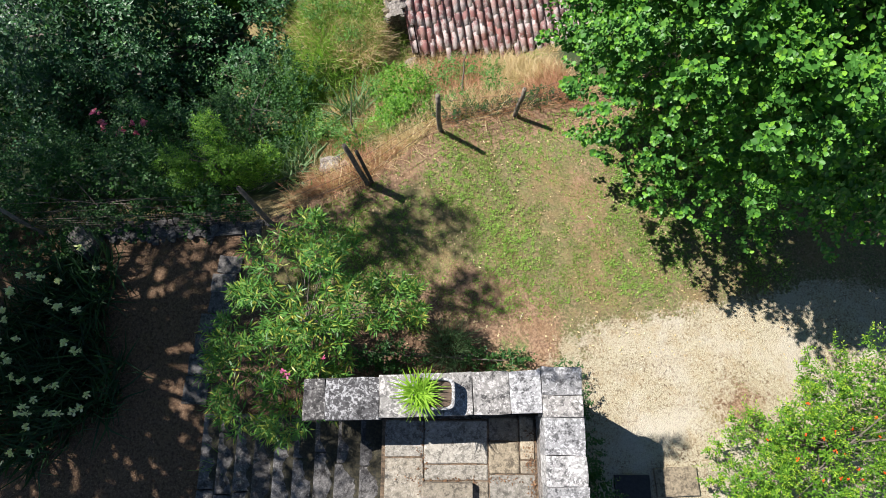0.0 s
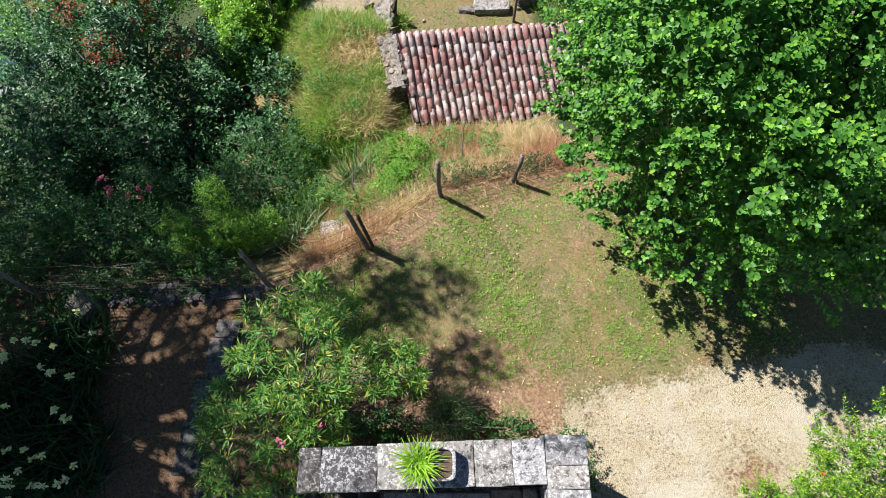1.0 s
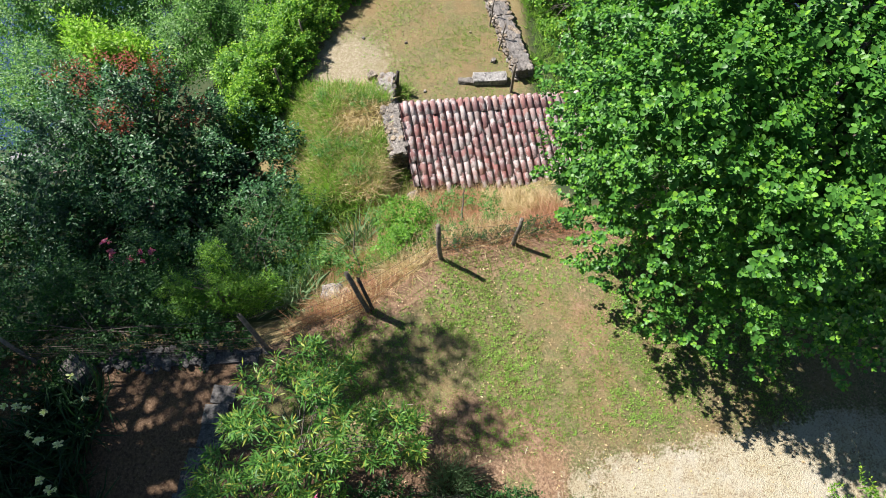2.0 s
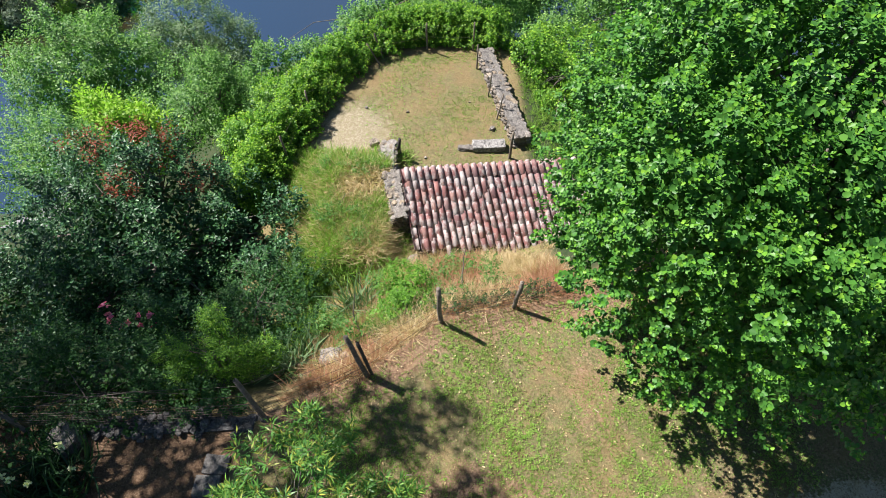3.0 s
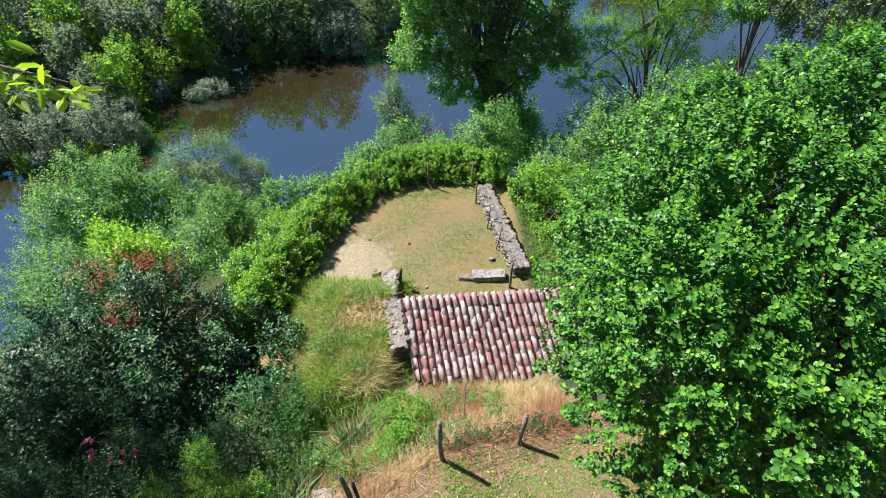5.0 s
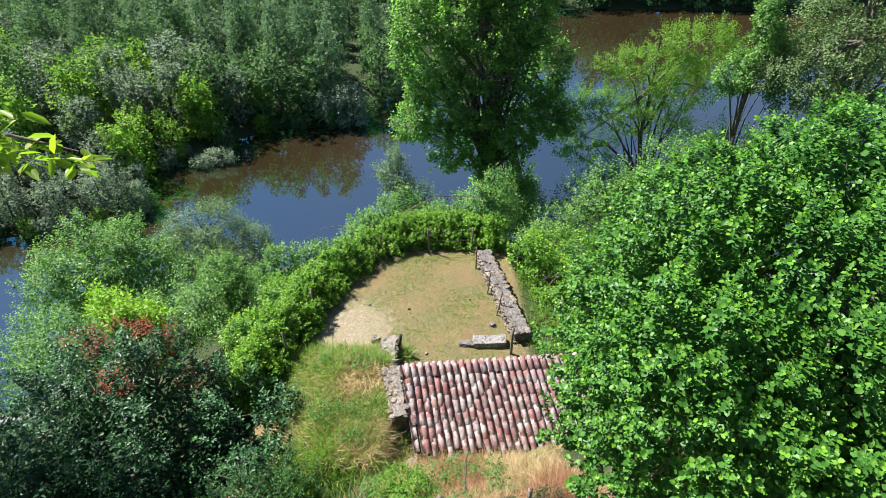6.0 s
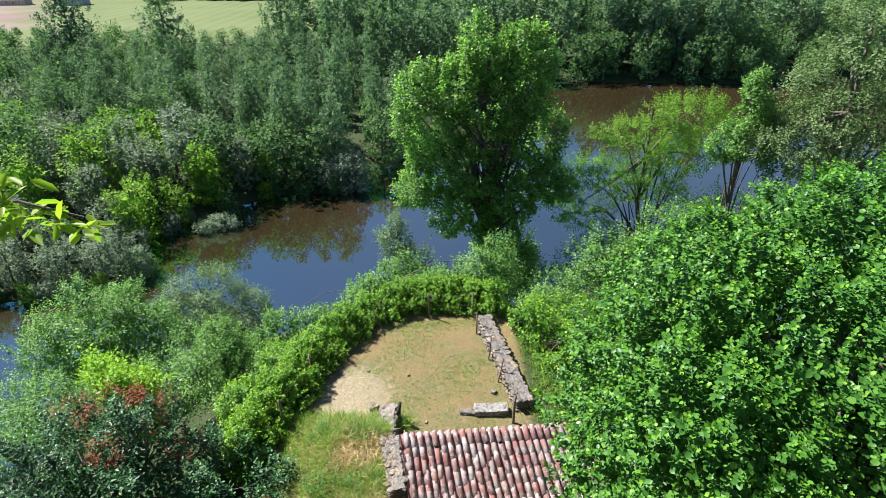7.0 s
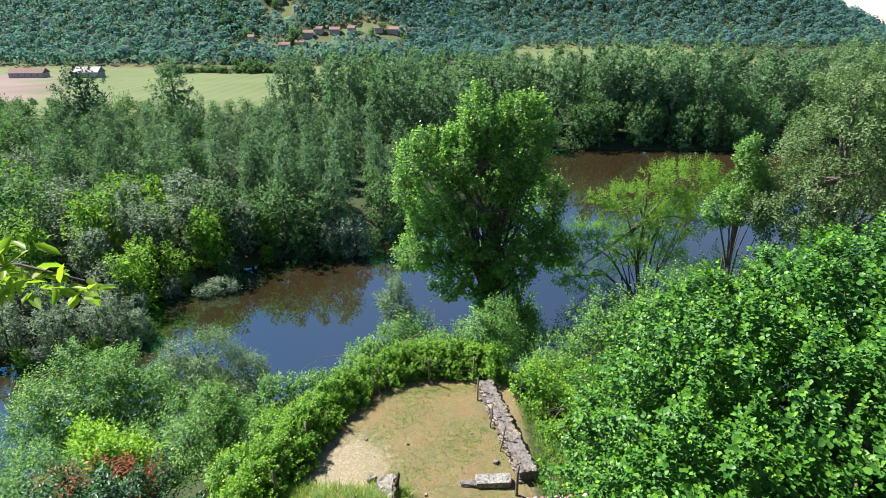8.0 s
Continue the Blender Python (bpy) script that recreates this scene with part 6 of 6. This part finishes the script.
# ---- lane below the bank, glimpsed through the leaves
lane = tagged(part("road", block_bm(15, 4.2, 4.0, 0.0, 0, 0.05), MAT["asphalt"], m=pose(-21.5, 19.4, -20.2, 0, 0, 40)), "grey asphalt lane below the trees", "road", kind="structure")
tagged(part("road_line", block_bm(14.6, 0.14, 0.012, 0.0, 0, 0.003), MAT["whitepaint"], lane, m=pose(0, -1.2, 4.0)), "white painted edge line")

# ---- the far side of the river
def far_tree(name, label, lobes, n, size, material, trunk, seed, tall):
    rng = np.random.default_rng(seed)
    ob = base(name, (0, 0, 0), label, "tree")
    tubes("trunk", [[((0, 0, -1), trunk * 1.2), ((0.1, 0, tall * 0.3), trunk), ((0, 0.1, tall * 0.6), trunk * 0.6), ((0, 0, tall * 0.9), trunk * 0.15)]], MAT["bark"], ob, sides=5)
    P, O = shoot_points(lobes, n * 4 // 6, rng, None, 2.2, 0.22, -0.6)
    Q, D, N, _ = leafy_shoots(P, O, 6, size * 2.4, size, rng, 0.05, 0.5, 0.9)
    Qi, Di, Ni = inner_leaves(lobes, int(sum(np.mean(l[3:6]) ** 2 for l in lobes) * 1.5 / size), rng, 0.3, 0.62)
    k = np.concatenate([size * rng.uniform(0.6, 1.25, len(Q)), np.full(len(Qi), size * 2.2)])
    leaves("crown", np.concatenate([Q, Qi]), np.concatenate([D, Di]), np.concatenate([N, Ni]), k, k * 0.75, LANCE, material, ob)
    return ob


def poplar_lobes(h, r, rng):
    return [(rng.normal() * 0.25 * r, rng.normal() * 0.25 * r, z * h, r * f * rng.uniform(0.85, 1.15), r * f * rng.uniform(0.85, 1.15), h * 0.15) for z, f in ((0.14, 0.6), (0.3, 0.8), (0.45, 1.0), (0.6, 0.95), (0.74, 0.75), (0.88, 0.45))]


def round_lobes(h, r, rng, k=6):
    out = [(0, 0, h * 0.45, r * 0.8, r * 0.8, h * 0.4)] + [(math.cos(a) * r * 0.55, math.sin(a) * r * 0.55, h * 0.14, r * 0.55, r * 0.55, h * 0.16) for a in (0.4, 2.5, 4.6)]
    for _ in range(k):
        a, z = rng.random() * 6.28, rng.uniform(0.3, 0.8)
        out.append((math.cos(a) * r * 0.6, math.sin(a) * r * 0.6, z * h, r * rng.uniform(0.4, 0.6), r * rng.uniform(0.4, 0.6), h * rng.uniform(0.16, 0.24)))
    return out


frng = np.random.default_rng(77)
POPF = [far_tree("distant_poplar", "tall distant poplar in a closed row", poplar_lobes(19, 2.8, frng), 300, 0.62, MAT["far"], 0.22, 240 + i, 19) for i in range(3)]
POP = [far_tree("poplar", "tall slender far poplar with grey-green crown", poplar_lobes(19, 2.9, frng), 760, 0.42, MAT["far"], 0.22, 200 + i, 19) for i in range(3)]
WIL = [far_tree("willow", "rounded silvery willow on the far bank", round_lobes(9, 3.4, frng), 620, 0.38, MAT["farwillow"], 0.2, 210 + i, 8) for i in range(2)]
GRN = [far_tree("broadleaf_tree", "rounded green tree on the far bank", round_lobes(11, 3.6, frng), 360, 0.46, MAT["fargreen"], 0.2, 220 + i, 10) for i in range(3)]
YEL = [far_tree("maple_tree", "bright yellow-green maple on the far bank", round_lobes(10, 3.2, frng), 380, 0.44, MAT["faryellow"], 0.2, 236 + i, 9) for i in range(2)]
VIL = [far_tree("village_tree", "small rounded far tree among the fields", round_lobes(10, 3.8, frng, 3), 130, 1.1, MAT["fargreen"], 0.2, 230 + i, 9) for i in range(2)]
used = set()
def plant(kind, x, y, scale, stretch=1.0, group="trees across the river"):
    src = kind[int(frng.integers(len(kind)))]
    z = max(ground_z(x, y), WATER - 0.1)
    m = Matrix.Translation((x, y, z)) @ Matrix.Rotation(frng.random() * 6.28, 4, "Z")
    s = scale * frng.uniform(0.92, 1.08)
    if src not in used:
        used.add(src)
        src.scale, ob = (s, s, s * stretch), src
        ob.matrix_basis = m @ Matrix.Diagonal((s, s, s * stretch, 1))
    else:
        ob = copy_thing(src, m)
        ob.matrix_basis = m @ Matrix.Diagonal((s, s, s * stretch, 1))
    tagged(ob, group=group)


def grove(kind, n, x0, x1, y0, y1, s0, s1, gap, keep, stretch=1.0):
    pts = []
    for _ in range(n * 12):
        x, y = frng.uniform(x0, x1), frng.uniform(y0, y1)
        if keep(x, y) and all((x - a) ** 2 + (y - b) ** 2 > gap * gap for a, b in pts):
            pts.append((x, y))
            plant(kind, x, y, frng.uniform(s0, s1), stretch)
            if len(pts) >= n:
                break


def inland(x, y):
    return -float(poly_distance(np.array([x]), np.array([y]), BEYOND)[0])


# silvery willows and green bushes along the water, poplars behind, tall wood to the right
for x, y, k, s in ((-31.5, 49.0, WIL, 0.42), (-34.5, 48.5, WIL, 0.5), (-38, 47, WIL, 0.5), (-42, 46, WIL, 0.52), (-36, 52, WIL, 0.5), (-46, 46, WIL, 0.55), (-40, 50.5, WIL, 0.5), (-33.5, 53, WIL, 0.42), (-37, 56, WIL, 0.6), (-44, 51, WIL, 0.6), (-36, 60, YEL, 0.62), (-30.5, 65.5, YEL, 0.62), (-34, 67, WIL, 0.85), (-29.5, 70, GRN, 0.8), (-38, 65, WIL, 0.8), (-41, 60, WIL, 0.7),
                   (-27, 71.5, WIL, 0.75), (-33, 72, WIL, 1.05), (-12.5, 71.5, WIL, 0.6), (-15.5, 72, WIL, 0.6), (-18.5, 72, GRN, 0.75), (-22, 72.5, GRN, 0.85), (-25, 73, GRN, 0.8), (-9.5, 82, GRN, 0.9), (-44, 66, GRN, 0.9), (-49, 60, GRN, 0.9), (-52, 70, WIL, 0.9)):
    plant(k, x, y, s)
for x, y, s in ((-35, 57, 0.75), (-30, 66, 0.8), (-42, 62, 0.9), (-47, 56, 0.85), (-38, 70, 0.95), (-24.5, 72.5, 0.55), (-45, 72, 0.9), (-56, 66, 0.9), (-60, 74, 1.0), (-32.5, 61.5, 0.55)):
    plant(YEL, x, y, s)
# low bushes that hang over the water's edge
for (ax, ay), (bx, by) in zip(BEYOND[2:12], BEYOND[3:13]):
    steps = int(math.hypot(bx - ax, by - ay) / 2.6)
    for i in range(steps):
        q = (i + frng.uniform(0.2, 0.8)) / steps
        plant((GRN, GRN, WIL, GRN, YEL)[int(frng.integers(5))], ax + (bx - ax) * q + frng.normal() * 0.5 - 0.3, ay + (by - ay) * q + 1.6 + frng.normal() * 0.5, frng.uniform(0.2, 0.36), 0.8, "bushes along the far bank")
plant(POP, -15.2, 74.5, 0.62, 0.95)
plant(POP, -28, 80, 0.68)
grove(POP, 34, -75, -6, 76, 98, 0.52, 0.68, 3.3, lambda x, y: inland(x, y) > 6 and x > -0.75 * y)
grove(POP, 38, -85, -12, 98, 124, 0.56, 0.72, 3.6, lambda x, y: inland(x, y) > 6 and x > -0.75 * y)
grove(GRN, 46, -70, -8, 74, 122, 0.4, 0.62, 3.6, lambda x, y: inland(x, y) > 4)
grove(GRN, 44, -135, -50, 104, 165, 0.55, 0.9, 4.6, lambda x, y: inland(x, y) > 4 and x < -0.42 * y)
grove(GRN, 34, -110, -30, 62, 120, 0.7, 1.1, 5.5, lambda x, y: inland(x, y) > 4 and x < -0.42 * y)
grove(WIL, 10, -80, -35, 58, 100, 0.7, 1.0, 6, lambda x, y: inland(x, y) > 3 and x < -0.4 * y)
for nm, lb, mt, x, y, h, r in (("dark_poplar", "broad dark poplar standing above the riverside wood", "fardark", -71, 112, 21, 5.0), ("pale_poplar", "broad pale poplar above the riverside wood", "far", -53, 112, 20.5, 4.6), ("pale_poplar", "broad pale poplar by the meadow", "far", -33, 121, 21, 4.4)):
    ob = far_tree(nm, lb, [(0, 0, h * z, r * f, r * f, h * 0.2) for z, f in ((0.35, 0.75), (0.52, 0.95), (0.68, 0.85), (0.84, 0.5))], 1000, 0.45, MAT[mt], 0.35, 250 + int(h), h)
    ob.matrix_basis = pose(x, y, ground_z(x, y))
# silver willow fallen into the water
fallen = base("fallen_willow", (-28.0, 60.6, WATER), "silvery fallen willow lying in the water's edge", "tree")
tubes("trunk", [[((-1.5, 0.8, 0.3), 0.2), ((0.5, -0.3, 0.6), 0.16), ((2.6, -1.0, 0.3), 0.08)], [((0.5, -0.3, 0.6), 0.09), ((1.4, 0.4, 1.3), 0.04)], [((-0.3, 0.2, 0.5), 0.08), ((0.2, -1.0, 1.2), 0.03)]], MAT["bark"], fallen)
rng = np.random.default_rng(260)
P, O = shoot_points([(1.2, -0.4, 0.7, 1.9, 1.1, 0.8), (-0.6, -1.4, 0.5, 1.3, 0.9, 0.6)], 230, rng)
Q, D, N, _ = leafy_shoots(P, O, 8, 0.8, 0.3, rng)
leaves("crown", Q, D, N, 0.3, 0.12, LANCE, MAT["farwillow"], fallen)
grove(POPF, 90, -40, 60, 126, 185, 0.92, 1.08, 3.9, lambda x, y: inland(x, y) > 5 and x > -0.25 * y)
grove(POPF, 74, 40, 150, 146, 185, 0.98, 1.16, 4.0, lambda x, y: inland(x, y) > 6)
grove(GRN, 26, 26, 150, 139, 150, 0.8, 1.15, 4.5, lambda x, y: 1.5 < inland(x, y) < 9)
grove(GRN, 30, -150, -20, 160, 186, 0.5, 0.7, 5, lambda x, y: inland(x, y) > 5, 0.7)

# hedges and orchard trees about the village
hedge_pts = [(-165 + 2.9 * i, 338 - 0.17 * i + frng.normal() * 2, 0.95) for i in range(31)] + [(-190 + 6 * i, 205 + frng.normal(), 0.5) for i in range(9)]
for x, y, s in hedge_pts:
    plant(VIL, x, y, s * 0.6, 0.7, "hedgerow trees in the meadow")
for _ in range(60):
    y = frng.uniform(330, 560)
    x = frng.uniform(-0.45, 0.22) * y
    plant(VIL, x, y, frng.uniform(0.6, 1.1), 0.9, "trees about the village")


# ---- houses
def house(x, y, w, d, h, turn, label, wall="plaster", roof="rooftile", z=None):
    z = ground_z(x, y) if z is None else z
    ob = base("house", (x, y, z), label, "house")
    ob.matrix_basis = pose(x, y, z, 0, 0, turn)
    bm = bmesh.new()
    bmesh.ops.create_cube(bm, size=1, matrix=Matrix.Translation((0, 0, h / 2 - 1)) @ Matrix.Diagonal((w, d, h + 2, 1)))
    part("wall", bm, MAT[wall], ob)
    bm = bmesh.new()
    e, r = 0.5, d * 0.3
    vs = [bm.verts.new(c) for c in ((-w / 2 - e, -d / 2 - e, h - 0.2), (w / 2 + e, -d / 2 - e, h - 0.2), (w / 2 + e, d / 2 + e, h - 0.2), (-w / 2 - e, d / 2 + e, h - 0.2), (-w / 2 - e, 0, h + r), (w / 2 + e, 0, h + r))]
    for f in ((0, 1, 5, 4), (2, 3, 4, 5), (0, 4, 3), (1, 2, 5), (3, 2, 1, 0)):
        bm.faces.new([vs[i] for i in f])
    part("roof", bm, MAT[roof], ob)
    for i in range(int(w // 3.2)):
        bm = bmesh.new()
        bmesh.ops.create_cube(bm, size=1, matrix=Matrix.Translation((-w / 2 + 1.8 + 3.2 * i, -d / 2, h * 0.55)) @ Matrix.Diagonal((0.9, 0.08, 1.3, 1)))
        window = part("window", bm, MAT["whitepaint"], ob)
        bm = bmesh.new()
        bmesh.ops.create_cube(bm, size=1, matrix=Matrix.Translation((-w / 2 + 1.8 + 3.2 * i, -d / 2 - 0.03, h * 0.55)) @ Matrix.Diagonal((0.74, 0.06, 1.14, 1)))
        part("pane", bm, MAT["slate"], window, "dark window pane")
    return ob


for x, y, w, d, h, turn, label in HOUSES:
    house(x, y, w * 0.62, d * 0.7, h * 0.55, turn, label)
house(-222, 310, 17, 7, 2.6, 6, "long low farm building with brown roof")
house(-190, 310, 13, 8, 3.0, 4, "pale blue sheet-metal barn in the meadow", "barnwall", "slate")
